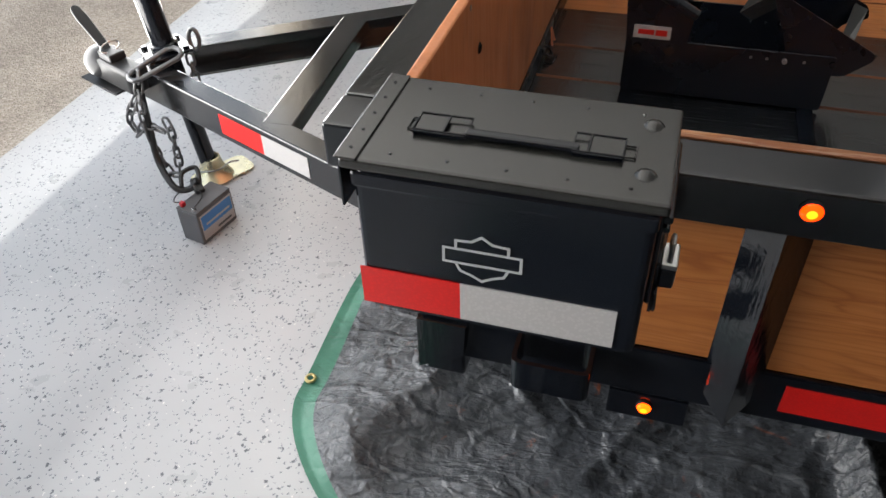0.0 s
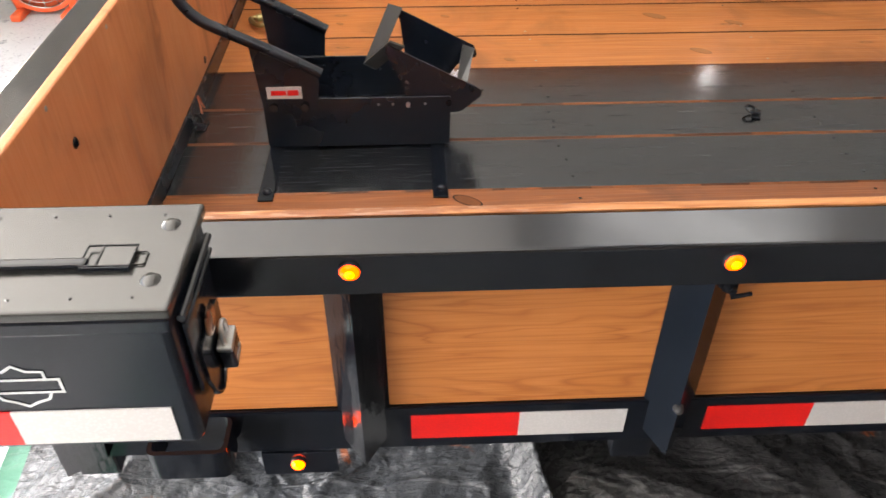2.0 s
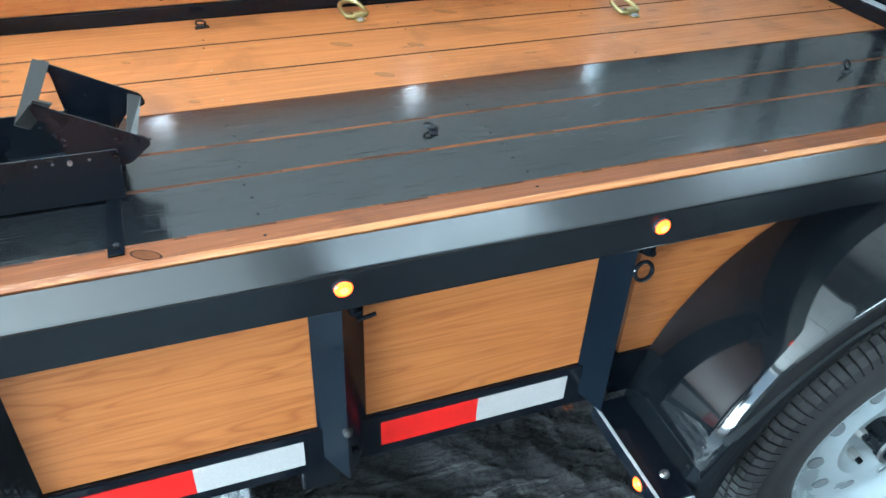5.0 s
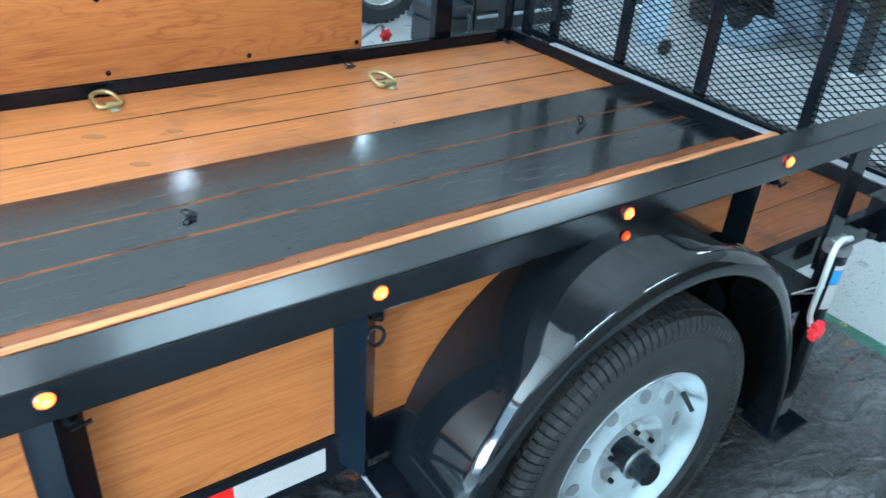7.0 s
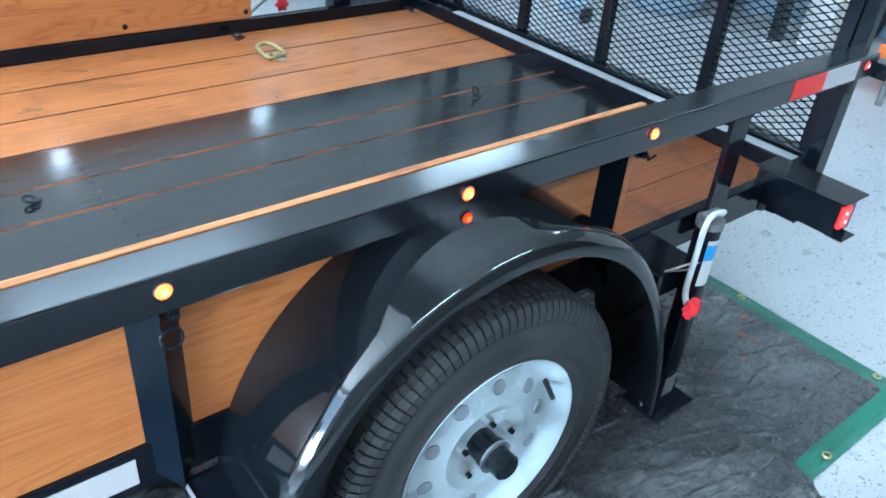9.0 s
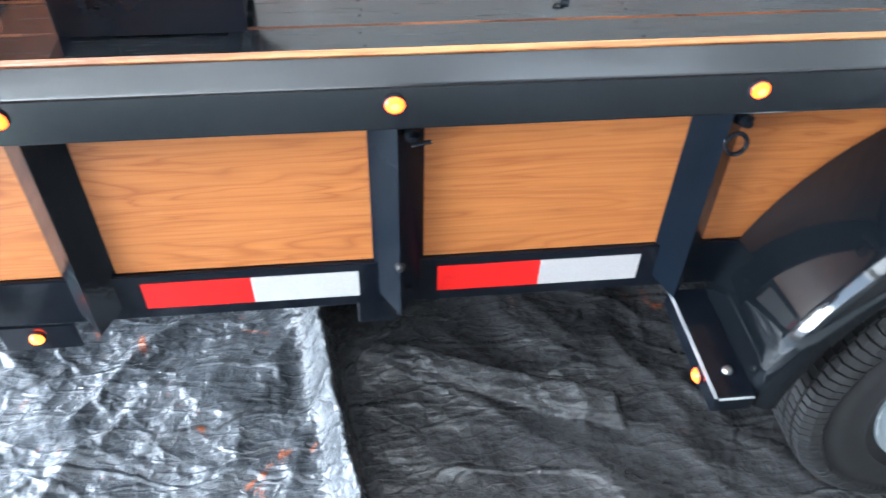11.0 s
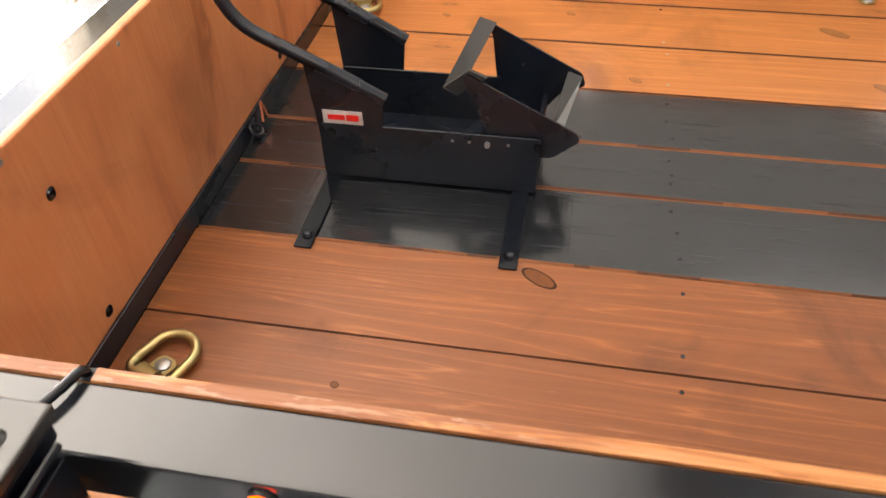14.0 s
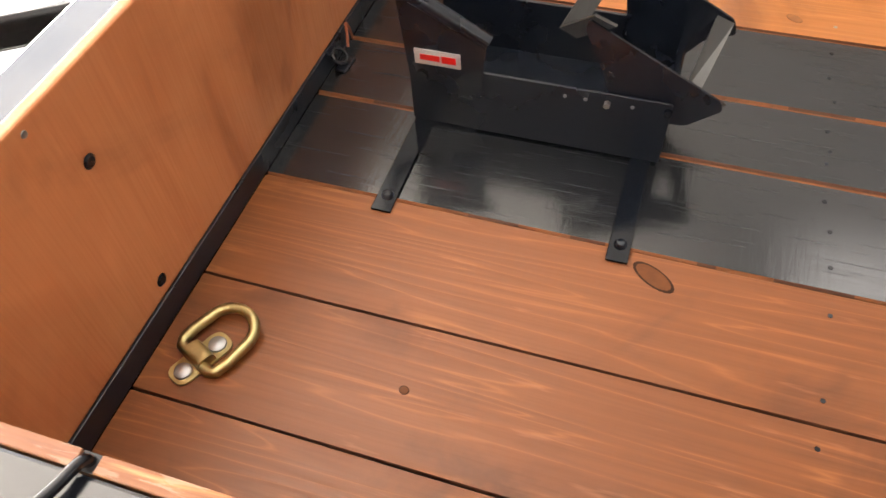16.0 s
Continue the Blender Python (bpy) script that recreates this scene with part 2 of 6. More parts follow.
def tape(name, colour):
    m, nt, p = mat(name)
    v = coords(nt, (1, 1, 1))
    vo = nd(nt, "ShaderNodeTexVoronoi")
    vo.inputs["Scale"].default_value = 260.0
    nt.links.new(v, vo.inputs["Vector"])
    c = mixc(nt, span(nt, vo.outputs["Distance"], 0.2, 0.6, 0.0, 0.22), colour, tuple(x * 0.6 for x in colour))
    nt.links.new(c, p.inputs["Base Color"])
    p.inputs["Roughness"].default_value = 0.30
    p.inputs["Specular IOR Level"].default_value = 0.5
    bump(nt, p, vo.outputs["Distance"], 0.15, 0.0005)
    return m


TAPE_RED = tape("red_reflective_tape", (0.62, 0.010, 0.008))
TAPE_WHITE = tape("white_reflective_tape", (0.45, 0.435, 0.43))


def floor_mat():
    m, nt, p = mat("flake_epoxy")
    v = coords(nt, (1, 1, 1))
    col = noise_tex(nt, v, 1.7, 4.0)
    base = ramp(nt, col, [(0.3, (0.40, 0.408, 0.415)), (0.7, (0.46, 0.466, 0.472))])
    nz = nd(nt, "ShaderNodeTexNoise")
    nz.inputs["Scale"].default_value, nz.inputs["Detail"].default_value = 130.0, 3.0
    nt.links.new(v, nz.inputs["Vector"])
    sc = nd(nt, "ShaderNodeVectorMath", operation="SCALE")
    sc.inputs["Scale"].default_value = 0.016
    nt.links.new(nz.outputs["Color"], sc.inputs[0])
    wv = nd(nt, "ShaderNodeVectorMath", operation="ADD")
    nt.links.new(v, wv.inputs[0])
    nt.links.new(sc.outputs[0], wv.inputs[1])
    for scale, thr, tone, keep in ((62.0, 0.20, (0.12, 0.125, 0.14), 0.72), (120.0, 0.27, (0.19, 0.20, 0.225), 0.64), (90.0, 0.18, (0.62, 0.61, 0.58), 0.90)):
        vo = nd(nt, "ShaderNodeTexVoronoi")
        vo.inputs["Scale"].default_value = scale
        nt.links.new(wv.outputs[0], vo.inputs["Vector"])
        near = span(nt, vo.outputs["Distance"], thr, thr + 0.06, 1.0, 0.0)
        sp = nd(nt, "ShaderNodeSeparateColor")
        nt.links.new(vo.outputs["Color"], sp.inputs[0])
        pick = span(nt, sp.outputs[0], keep, keep + 0.02, 0.0, 1.0)
        both = nd(nt, "ShaderNodeMath", operation="MULTIPLY")
        nt.links.new(near, both.inputs[0])
        nt.links.new(pick, both.inputs[1])
        base = mixc(nt, both.outputs[0], base, tone)
    nt.links.new(base, p.inputs["Base Color"])
    nt.links.new(span(nt, noise_tex(nt, v, 9.0, 5.0), 0.3, 0.7, 0.27, 0.33), p.inputs["Roughness"])
    bump(nt, p, noise_tex(nt, v, 45.0, 4.0), 0.10, 0.0012)
    return m


def ground_mat():
    m, nt, p = mat("worn_asphalt")
    v = coords(nt, (1, 1, 1))
    vo = nd(nt, "ShaderNodeTexVoronoi")
    vo.inputs["Scale"].default_value = 150.0
    nt.links.new(v, vo.inputs["Vector"])
    sp = nd(nt, "ShaderNodeSeparateColor")
    nt.links.new(vo.outputs["Color"], sp.inputs[0])
    stone = ramp(nt, sp.outputs[0], [(0.0, (0.10, 0.085, 0.07)), (0.5, (0.5, 0.5, 0.5)), (1.0, (0.92, 0.90, 0.86))])
    c = mixc(nt, 0.55, ramp(nt, noise_tex(nt, v, 3.0, 6.0), [(0.3, (0.33, 0.295, 0.255)), (0.7, (0.43, 0.39, 0.34))]), stone, "SOFT_LIGHT")
    nt.links.new(c, p.inputs["Base Color"])
    p.inputs["Roughness"].default_value = 0.9
    bump(nt, p, vo.outputs["Distance"], 0.9, 0.006)
    return m


def tarp_mat(name, a, b, rough, relief=1.0, rust=1.0):
    m, nt, p = mat(name)
    v = coords(nt, (1, 1, 1))
    big, fine = noise_tex(nt, v, 3.5, 6.0, 0.6, 0.8), noise_tex(nt, v, 60.0, 4.0, 0.6, 0.6)
    c = ramp(nt, big, [(0.3, a), (0.7, b)])
    spots = span(nt, noise_tex(nt, v, 9.0, 5.0, 0.65, 0.8), 0.645, 0.70, 0.0, 0.85 * rust)
    nt.links.new(mixc(nt, spots, c, (0.22, 0.058, 0.018)), p.inputs["Base Color"])
    nt.links.new(span(nt, fine, 0.3, 0.7, rough - 0.05, rough + 0.10), p.inputs["Roughness"])
    total = None
    for scale, high, wide, turn in ((8.0, 0.0042, 0.085, 0.9), (17.0, 0.0018, 0.13, 0.3), (38.0, 0.0009, 0.16, 1.5)):
        mp = nd(nt, "ShaderNodeMapping")
        mp.inputs["Rotation"].default_value = (0, 0, turn)
        mp.inputs["Scale"].default_value = (0.45, 1.0, 1.0)
        nt.links.new(v, mp.inputs["Vector"])
        nz = nd(nt, "ShaderNodeTexNoise")
        nz.inputs["Scale"].default_value, nz.inputs["Detail"].default_value = scale * 0.6, 4.0
        nt.links.new(mp.outputs[0], nz.inputs["Vector"])
        warp = nd(nt, "ShaderNodeVectorMath", operation="SCALE")
        warp.inputs["Scale"].default_value = 1.6 / scale
        nt.links.new(nz.outputs["Color"], warp.inputs[0])
        add = nd(nt, "ShaderNodeVectorMath", operation="ADD")
        nt.links.new(mp.outputs[0], add.inputs[0])
        nt.links.new(warp.outputs[0], add.inputs[1])
        vo = nd(nt, "ShaderNodeTexVoronoi", feature="DISTANCE_TO_EDGE")
        vo.inputs["Scale"].default_value = scale
        nt.links.new(add.outputs[0], vo.inputs["Vector"])
        ridge = span(nt, vo.outputs["Distance"], 0.0, wide, 1.0, 0.0)
        ad = nd(nt, "ShaderNodeMath", operation="MULTIPLY_ADD")
        ad.inputs[1].default_value, ad.inputs[2].default_value = relief * high, 0.0
        nt.links.new(ridge, ad.inputs[0])
        if total is not None:
            nt.links.new(total, ad.inputs[2])
        total = ad.outputs[0]
    soft = noise_tex(nt, v, 26.0, 5.0, 0.55, 0.5)
    ad = nd(nt, "ShaderNodeMath", operation="MULTIPLY_ADD")
    ad.inputs[1].default_value = 0.007 * relief
    nt.links.new(soft, ad.inputs[0])
    nt.links.new(total, ad.inputs[2])
    total = ad.outputs[0]
    crinkle = nd(nt, "ShaderNodeTexNoise")
    crinkle.noise_type = "RIDGED_MULTIFRACTAL"
    crinkle.inputs["Scale"].default_value, crinkle.inputs["Detail"].default_value = 24.0, 5.0
    crinkle.inputs["Roughness"].default_value = 0.5
    nt.links.new(v, crinkle.inputs["Vector"])
    ad = nd(nt, "ShaderNodeMath", operation="MULTIPLY_ADD")
    ad.inputs[1].default_value = 0.0016 * relief
    nt.links.new(crinkle.outputs[0], ad.inputs[0])
    nt.links.new(total, ad.inputs[2])
    weave = nd(nt, "ShaderNodeMath", operation="MULTIPLY_ADD")
    weave.inputs[1].default_value = 0.0011 * relief
    nt.links.new(noise_tex(nt, v, 230.0, 3.0, 0.6), weave.inputs[0])
    nt.links.new(ad.outputs[0], weave.inputs[2])
    bump(nt, p, weave.outputs[0], 1.0, 1.0)
    return m


FLOOR = floor_mat()
ASPHALT = ground_mat()
TARP = tarp_mat("brown_black_tarp", (0.036, 0.039, 0.044), (0.068, 0.073, 0.080), 0.24)
TARP_SMOOTH = tarp_mat("brown_black_tarp_taut", (0.028, 0.028, 0.029), (0.054, 0.053, 0.054), 0.25, 0.65)
TARP_HEM = tarp_mat("green_tarp_hem", (0.018, 0.105, 0.064), (0.036, 0.165, 0.105), 0.42, 0.3, 0.0)


# ---- mesh helpers ----
def root(name, place, label, category, group="", kind=""):
    e = new(name)
    e.location = place
    e["base"] = 1
    return tagged(e, label, category, group, kind)


def top_of(ob):
    while ob.parent:
        ob = ob.parent
    return ob


def part(name, bm, material, parent, label="", smooth=False):
    """Links a bmesh, drawn in world coordinates, as one mesh under a thing or one of its parts."""
    me = bpy.data.meshes.new(name)
    bm.transform(Matrix.Translation(-top_of(parent).location))
    bmesh.ops.recalc_face_normals(bm, faces=bm.faces)
    bm.to_mesh(me)
    bm.free()
    me.materials.append(material)
    if smooth:
        me.shade_smooth()
        me.set_sharp_from_angle(angle=radians(35))
    ob = new(name, me)
    ob.parent = parent
    if label:
        ob["label"] = label
    return ob


def solid(name, bm, material, label, category, kind="", group="", smooth=False):
    me = bpy.data.meshes.new(name)
    bmesh.ops.recalc_face_normals(bm, faces=bm.faces)
    bm.to_mesh(me)
    bm.free()
    me.materials.append(material)
    if smooth:
        me.shade_smooth()
        me.set_sharp_from_angle(angle=radians(35))
    return tagged(new(name, me), label, category, group, kind)


def box(lo, hi, bev=0.003, seg=2, bm=None):
    b = bmesh.new()
    bmesh.ops.create_cube(b, size=1)
    c, s = (Vector(lo) + Vector(hi)) / 2, Vector(hi) - Vector(lo)
    bmesh.ops.transform(b, matrix=Matrix.Translation(c) @ Matrix.Diagonal((*s, 1)), verts=b.verts)
    if bev > 0:
        bmesh.ops.bevel(b, geom=b.edges[:], offset=min(bev, min(s) * 0.45), segments=seg, affect="EDGES", profile=0.5)
    return b if bm is None else join(bm, b)


def join(bm, other):
    me = bpy.data.meshes.new("joined")
    other.to_mesh(me)
    other.free()
    bm.from_mesh(me)
    bpy.data.meshes.remove(me)
    return bm


def turned(bm, m):
    bmesh.ops.transform(bm, matrix=m, verts=bm.verts)
    return bm


def rod(a, b, r, seg=16, r2=None, bev=0.0):
    a, b = Vector(a), Vector(b)
    bm = bmesh.new()
    bmesh.ops.create_cone(bm, cap_ends=True, segments=seg, radius1=r, radius2=r if r2 is None else r2, depth=(b - a).length)
    if bev:
        caps = [e for e in bm.edges if len(e.link_faces) == 2 and any(len(f.verts) > 4 for f in e.link_faces)]
        bmesh.ops.bevel(bm, geom=caps, offset=bev, segments=2, affect="EDGES", profile=0.5)
    return turned(bm, Matrix.Translation((a + b) / 2) @ (b - a).to_track_quat("Z", "Y").to_matrix().to_4x4())


def tube(points, r, seg=10, closed=False):
    """A round bar swept along points."""
    pts = [Vector(p) for p in points]
    n = len(pts)
    bm = bmesh.new()
    rings, up = [], None
    for i, p in enumerate(pts):
        d = (pts[(i + 1) % n] - pts[i - 1]) if closed or 0 < i < n - 1 else (pts[1] - pts[0] if i == 0 else pts[-1] - pts[-2])
        d.normalize()
        if up is None:
            up = Vector((0, 0, 1)) if abs(d.z) < 0.9 else Vector((1, 0, 0))
        side = d.cross(up).normalized()
        up = side.cross(d).normalized()
        rings.append([bm.verts.new(p + r * (math.cos(2 * math.pi * k / seg) * side + math.sin(2 * math.pi * k / seg) * up)) for k in range(seg)])
    for i in range(n if closed else n - 1):
        a, b = rings[i], rings[(i + 1) % n]
        for k in range(seg):
            bm.faces.new((a[k], a[(k + 1) % seg], b[(k + 1) % seg], b[k]))
    if not closed:
        bm.faces.new(rings[0])
        bm.faces.new(rings[-1])
    return bm


def curve_pts(ctrl, n=8):
    """Catmull-Rom through ctrl."""
    c = [Vector(p) for p in ctrl]
    c = [2 * c[0] - c[1]] + c + [2 * c[-1] - c[-2]]
    out = []
    for i in range(1, len(c) - 2):
        for k in range(n):
            t = k / n
            out.append(0.5 * (2 * c[i] + (c[i + 1] - c[i - 1]) * t + (2 * c[i - 1] - 5 * c[i] + 4 * c[i + 1] - c[i + 2]) * t * t + (3 * c[i] - c[i - 1] - 3 * c[i + 1] + c[i + 2]) * t ** 3))
    return out + [c[-2]]


def plate(outline, thick, m, bev=0.0, holes=()):
    """A flat plate: outline in x, y, thickened upward along z, then moved by m."""
    bm = bmesh.new()
    vs = [bm.verts.new((x, y, 0)) for x, y in outline]
    f = bm.faces.new(vs)
    r = bmesh.ops.extrude_face_region(bm, geom=[f])
    bmesh.ops.translate(bm, vec=(0, 0, thick), verts=[v for v in r["geom"] if isinstance(v, bmesh.types.BMVert)])
    if bev:
        bmesh.ops.bevel(bm, geom=bm.edges[:], offset=bev, segments=1, affect="EDGES")
    return turned(bm, m)


def lathe(profile, axis_m, seg=48):
    """Turns profile rows of (radius, along) about the local z axis."""
    bm = bmesh.new()
    rows = [[bm.verts.new((r * math.cos(2 * math.pi * k / seg), r * math.sin(2 * math.pi * k / seg), z)) for k in range(seg)] for r, z in profile]
    for a, b in zip(rows, rows[1:]):
        for k in range(seg):
            bm.faces.new((a[k], a[(k + 1) % seg], b[(k + 1) % seg], b[k]))
    return turned(bm, axis_m)


def round_poly(pts, r, n=4):
    """Rounds the corners of a 2D outline."""
    out = []
    k = len(pts)
    for i in range(k):
        p, a, b = Vector(pts[i]), Vector(pts[i - 1]), Vector(pts[(i + 1) % k])
        u, w = (a - p), (b - p)
        d = min(r, u.length * 0.45, w.length * 0.45)
        s, e = p + u.normalized() * d, p + w.normalized() * d
        for j in range(n + 1):
            t = j / n
            q = s * (1 - t) ** 2 + p * 2 * t * (1 - t) + e * t * t
            out.append((q.x, q.y))
    return out


SIDE = Matrix(((1, 0, 0, 0), (0, 0, 1, 0), (0, 1, 0, 0), (0, 0, 0, 1)))  # x, y of an outline become x, z; its thickness runs along +y
END = Matrix(((0, 0, 1, 0), (1, 0, 0, 0), (0, 1, 0, 0), (0, 0, 0, 1)))   # x, y of an outline become y, z; its thickness runs along +x
OUT = Matrix(((1, 0, 0, 0), (0, 0, -1, 0), (0, 1, 0, 0), (0, 0, 0, 1)))  # local z points along -y



def at(x, y, z):
    return Matrix.Translation((x, y, z))


# ---- the garage ----
solid("floor", box((-1.985, -3.2, -0.12), (7.2, 6.0, 0.0), 0), FLOOR, "pale grey epoxy garage floor with dark and white flakes", "floor", "structure")
bm = bmesh.new()
bmesh.ops.create_grid(bm, x_segments=2, y_segments=2, size=60)
bmesh.ops.translate(bm, vec=(-61.985, 0, -0.025), verts=bm.verts)
solid("ground", bm, ASPHALT, "worn grey-brown asphalt drive in front of the garage", "ground", "structure")
solid("wall_east", box((7.2, -3.2, 0), (7.35, 6.0, 2.75), 0), WHITE_PAINT, "plain white painted rear garage wall", "wall", "structure")
# south wall is unseen; its dark colour cuts fill light and reflections
solid("wall_south", box((-1.90, -3.35, 0), (7.2, -3.2, 2.75), 0), DARK_WALL, "unseen garage side wall, made dark brown to cut fill light", "wall", "structure")
solid("wall_north", box((-1.90, 6.0, 0), (7.2, 6.15, 2.75), 0), WHITE_PAINT, "plain white painted garage side wall", "wall", "structure")
bm = box((-2.05, -3.35, 0), (-1.90, -1.6, 2.75), 0)
box((-2.05, 2.32, 0), (-1.90, 6.15, 2.75), 0, bm=bm)
box((-2.05, -1.6, 2.2), (-1.90, 2.32, 2.75), 0, bm=bm)
solid("wall_west", bm, WHITE_PAINT, "white front wall with the wide open garage door", "wall", "structure")
bm = box((-1.898, 2.262, 0.0), (-1.765, 2.318, 2.2), 0.003)
for k in range(4):
    box((-1.764, 2.266 + 0.052 * k, 0.0), (-1.735 - 0.012 * (k % 2), 2.310 + 0.052 * k, 2.24), 0.006, 2, bm=bm)
box((-1.898, 2.319, 0.0), (-1.765, 2.48, 2.24), 0.003, bm=bm)
solid("trim", bm, TRIM, "weathered cream wooden trim of the garage door opening", "trim", "structure")
solid("ceiling", box((-1.90, -3.2, 2.75), (7.2, 6.0, 2.9), 0), WHITE_PAINT, "plain white garage ceiling", "ceiling", "structure")
DIFFUSER = glow("led_diffuser", (0.97, 0.99, 1.0), 15.0)
# the two lamps at y -2.0 are unseen, added to fill the near side
FILL_DIFFUSER = glow("fill_diffuser", (0.97, 0.99, 1.0), 13.0)
SOFT_DIFFUSER = glow("led_panel", (0.97, 0.99, 1.0), 1.8)
for cx, cy, w, lens in ((0.9, -2.0, 0.08, FILL_DIFFUSER), (2.9, -2.0, 0.08, FILL_DIFFUSER), (4.9, 0.6, 0.08, DIFFUSER), (1.50, 2.50, 0.30, SOFT_DIFFUSER), (4.4, 3.2, 0.08, DIFFUSER)):
    lamp = root("ceiling_light", (cx, cy, 2.71), "long white LED shop light on the garage ceiling", "ceiling light", "garage ceiling lights")
    part("housing", box((cx - 0.6, cy - w - 0.01, 2.715), (cx + 0.6, cy + w + 0.01, 2.75), 0.006), WHITE_PAINT, lamp)
    part("diffuser", box((cx - 0.59, cy - w, 2.70), (cx + 0.59, cy + w, 2.714), 0.003), lens, lamp, "glowing white diffuser")
door = root("garage_door", (-0.65, 0.9, 2.25), "white sectional garage door raised under the ceiling", "garage door", kind="structure")
for k in range(4):
    part("door_panel", box((-1.78 + 0.57 * k, -1.55, 2.27), (-1.215 + 0.57 * k, 2.30, 2.31), 0.006), WHITE_PAINT, door)
for y in (-1.6, 2.335):
    part("track", box((-1.85, y - 0.02, 2.24), (0.75, y + 0.02, 2.265), 0.003), GALV, door)

# ---- the trailer ----
DECK, RAIL_LO, RAIL_HI = 0.427, 0.743, 0.801
trailer = root("utility_trailer", (1.3, 0.95, 0.0), "black steel utility trailer with stained wooden deck and side boards", "trailer")

# top rails, square steel tube
part("top_rail", box((-0.512, 0.0, RAIL_LO), (2.665, 0.067, RAIL_HI), 0.0035, 2), BLACK_RAIL, trailer)
part("top_rail", box((-0.512, 1.870, RAIL_LO), (2.665, 1.936, RAIL_HI), 0.0035, 2), BLACK_RAIL, trailer)
part("top_rail", box((-0.512, 0.0685, RAIL_LO), (-0.449, 1.8685, RAIL_HI), 0.0035, 2), BLACK_FRONT, trailer)


def angle_rail(y, out, x0, x1, z0=0.388, z1=0.474):
    """Lower side rail: an upright leg with a narrow ledge."""
    bm = box((x0, min(y, y + out * 0.007), z0), (x1, max(y, y + out * 0.007), z1), 0.002)
    box((x0, min(y + out * 0.007, y + out * 0.03), z1 - 0.008), (x1, max(y + out * 0.007, y + out * 0.03), z1 - 0.002), 0.0015, bm=bm)
    return bm


part("lower_rail", angle_rail(0.062, 1, -0.43, 2.62), BLACK, trailer)
part("lower_rail", angle_rail(1.874, -1, -0.43, 2.62), BLACK, trailer)
part("side_rail_foot", box((-0.43, 0.070, 0.385), (2.60, 0.135, 0.391), 0.001), BLACK_OLD, trailer)
for x in (-0.43, 0.36, 0.98, 1.60, 2.54):
    part("cross_member", box((x, 0.07, 0.335), (x + 0.06, 1.87, 0.386), 0.004), BLACK_OLD, trailer)
part("kick_strip", box((-0.4305, 0.092, DECK), (-0.4245, 1.845, 0.468), 0.0015), BLACK_POWDER, trailer)
part("curb_angle", box((-0.42, 1.846, DECK - 0.03), (2.598, 1.853, 0.472), 0.002), BLACK, trailer)

# side boards and front board
part("side_board", box((-0.447, 0.0685, 0.4745), (1.835, 0.0815, 0.7985), 0.002), PLY, trailer, "orange-stained plywood side board")
for x0, x1 in ((-0.447, -0.1845), (-0.1685, 1.835)):
    part("board_cap", box((x0, 0.0678, 0.7988), (x1, 0.0820, 0.8020), 0.0012), PLY_EDGE, trailer, "pale layered plywood edge")
# thin black sheet in the cap's gap paints the notch's shade
part("board_notch", box((-0.1843, 0.0680, 0.7986), (-0.1687, 0.0818, 0.7994), 0), BLACK_CAST, trailer, "dark sheet standing in for shade in the notch for the hook")
part("side_board", box((-0.447, 1.851, 0.4745), (1.858, 1.869, 0.803), 0.003), PLY, trailer, "orange-stained plywood side board")
part("front_board", box((-0.4485, 0.0885, 0.44), (-0.431, 1.8495, 0.812), 0.004, 3), PLY_FRONT, trailer, "stained plywood front board")

# V-shaped angle posts under the top rail, apex outward
def v_post(x, y_back=0.0683, leg=0.036, z0=0.388, z1=0.743, sign=1, slope=0.03):
    t = 0.006
    pts = [(x - leg, y_back), (x, y_back - sign * leg), (x + leg, y_back), (x + leg - 1.41 * t, y_back), (x, y_back - sign * (leg - 1.41 * t)), (x - leg + 1.41 * t, y_back)]
    bm = plate(pts, z1 - z0, at(0, 0, z0))
    for v in bm.verts:
        if v.co.z < z0 + 0.001:
            v.co.z += slope * abs(v.co.x - x) / leg
    return bm


for x in (-0.004, 0.424, 0.841, 1.765):
    part("post", v_post(x), BLACK_OLD if x < 0.1 else BLACK_POST, trailer)
    part("post", v_post(x, 1.8695, sign=-1), BLACK, trailer)
part("weld_stud", lathe([(0.0001, 0.007), (0.004, 0.006), (0.0065, 0.003), (0.0075, -0.004)], at(0.424, 0.0325, 0.490) @ OUT, 12), BLACK_CAST, trailer)
part("end_post", box((2.115, 0.030, 0.40), (2.185, 0.042, RAIL_LO), 0.002), BLACK, trailer)
part("end_post", box((2.225, 1.885, 0.40), (2.305, 1.93, RAIL_LO), 0.002), BLACK, trailer)
for y in (0.02, 1.88):
    part("corner_post", box((2.585, y, 0.36), (2.635, y + 0.05, RAIL_LO), 0.003), BLACK, trailer)

# reflective strips: six inches red, six inches white
for x0 in (0.061, 0.480):
    part("red_strip", box((x0, 0.0606, 0.409), (x0 + 0.1524, 0.0622, 0.459), 0), TAPE_RED, trailer, "red reflective strip")
    part("white_strip", box((x0 + 0.1524, 0.0606, 0.409), (x0 + 0.3048, 0.0622, 0.459), 0), TAPE_WHITE, trailer, "white reflective strip")
part("red_strip", box((2.27, -0.0016, 0.749), (2.405, 0.0005, 0.796), 0), TAPE_RED, trailer, "red reflective strip")
part("white_strip", box((2.405, -0.0016, 0.749), (2.56, 0.0005, 0.796), 0), TAPE_WHITE, trailer, "white reflective strip")


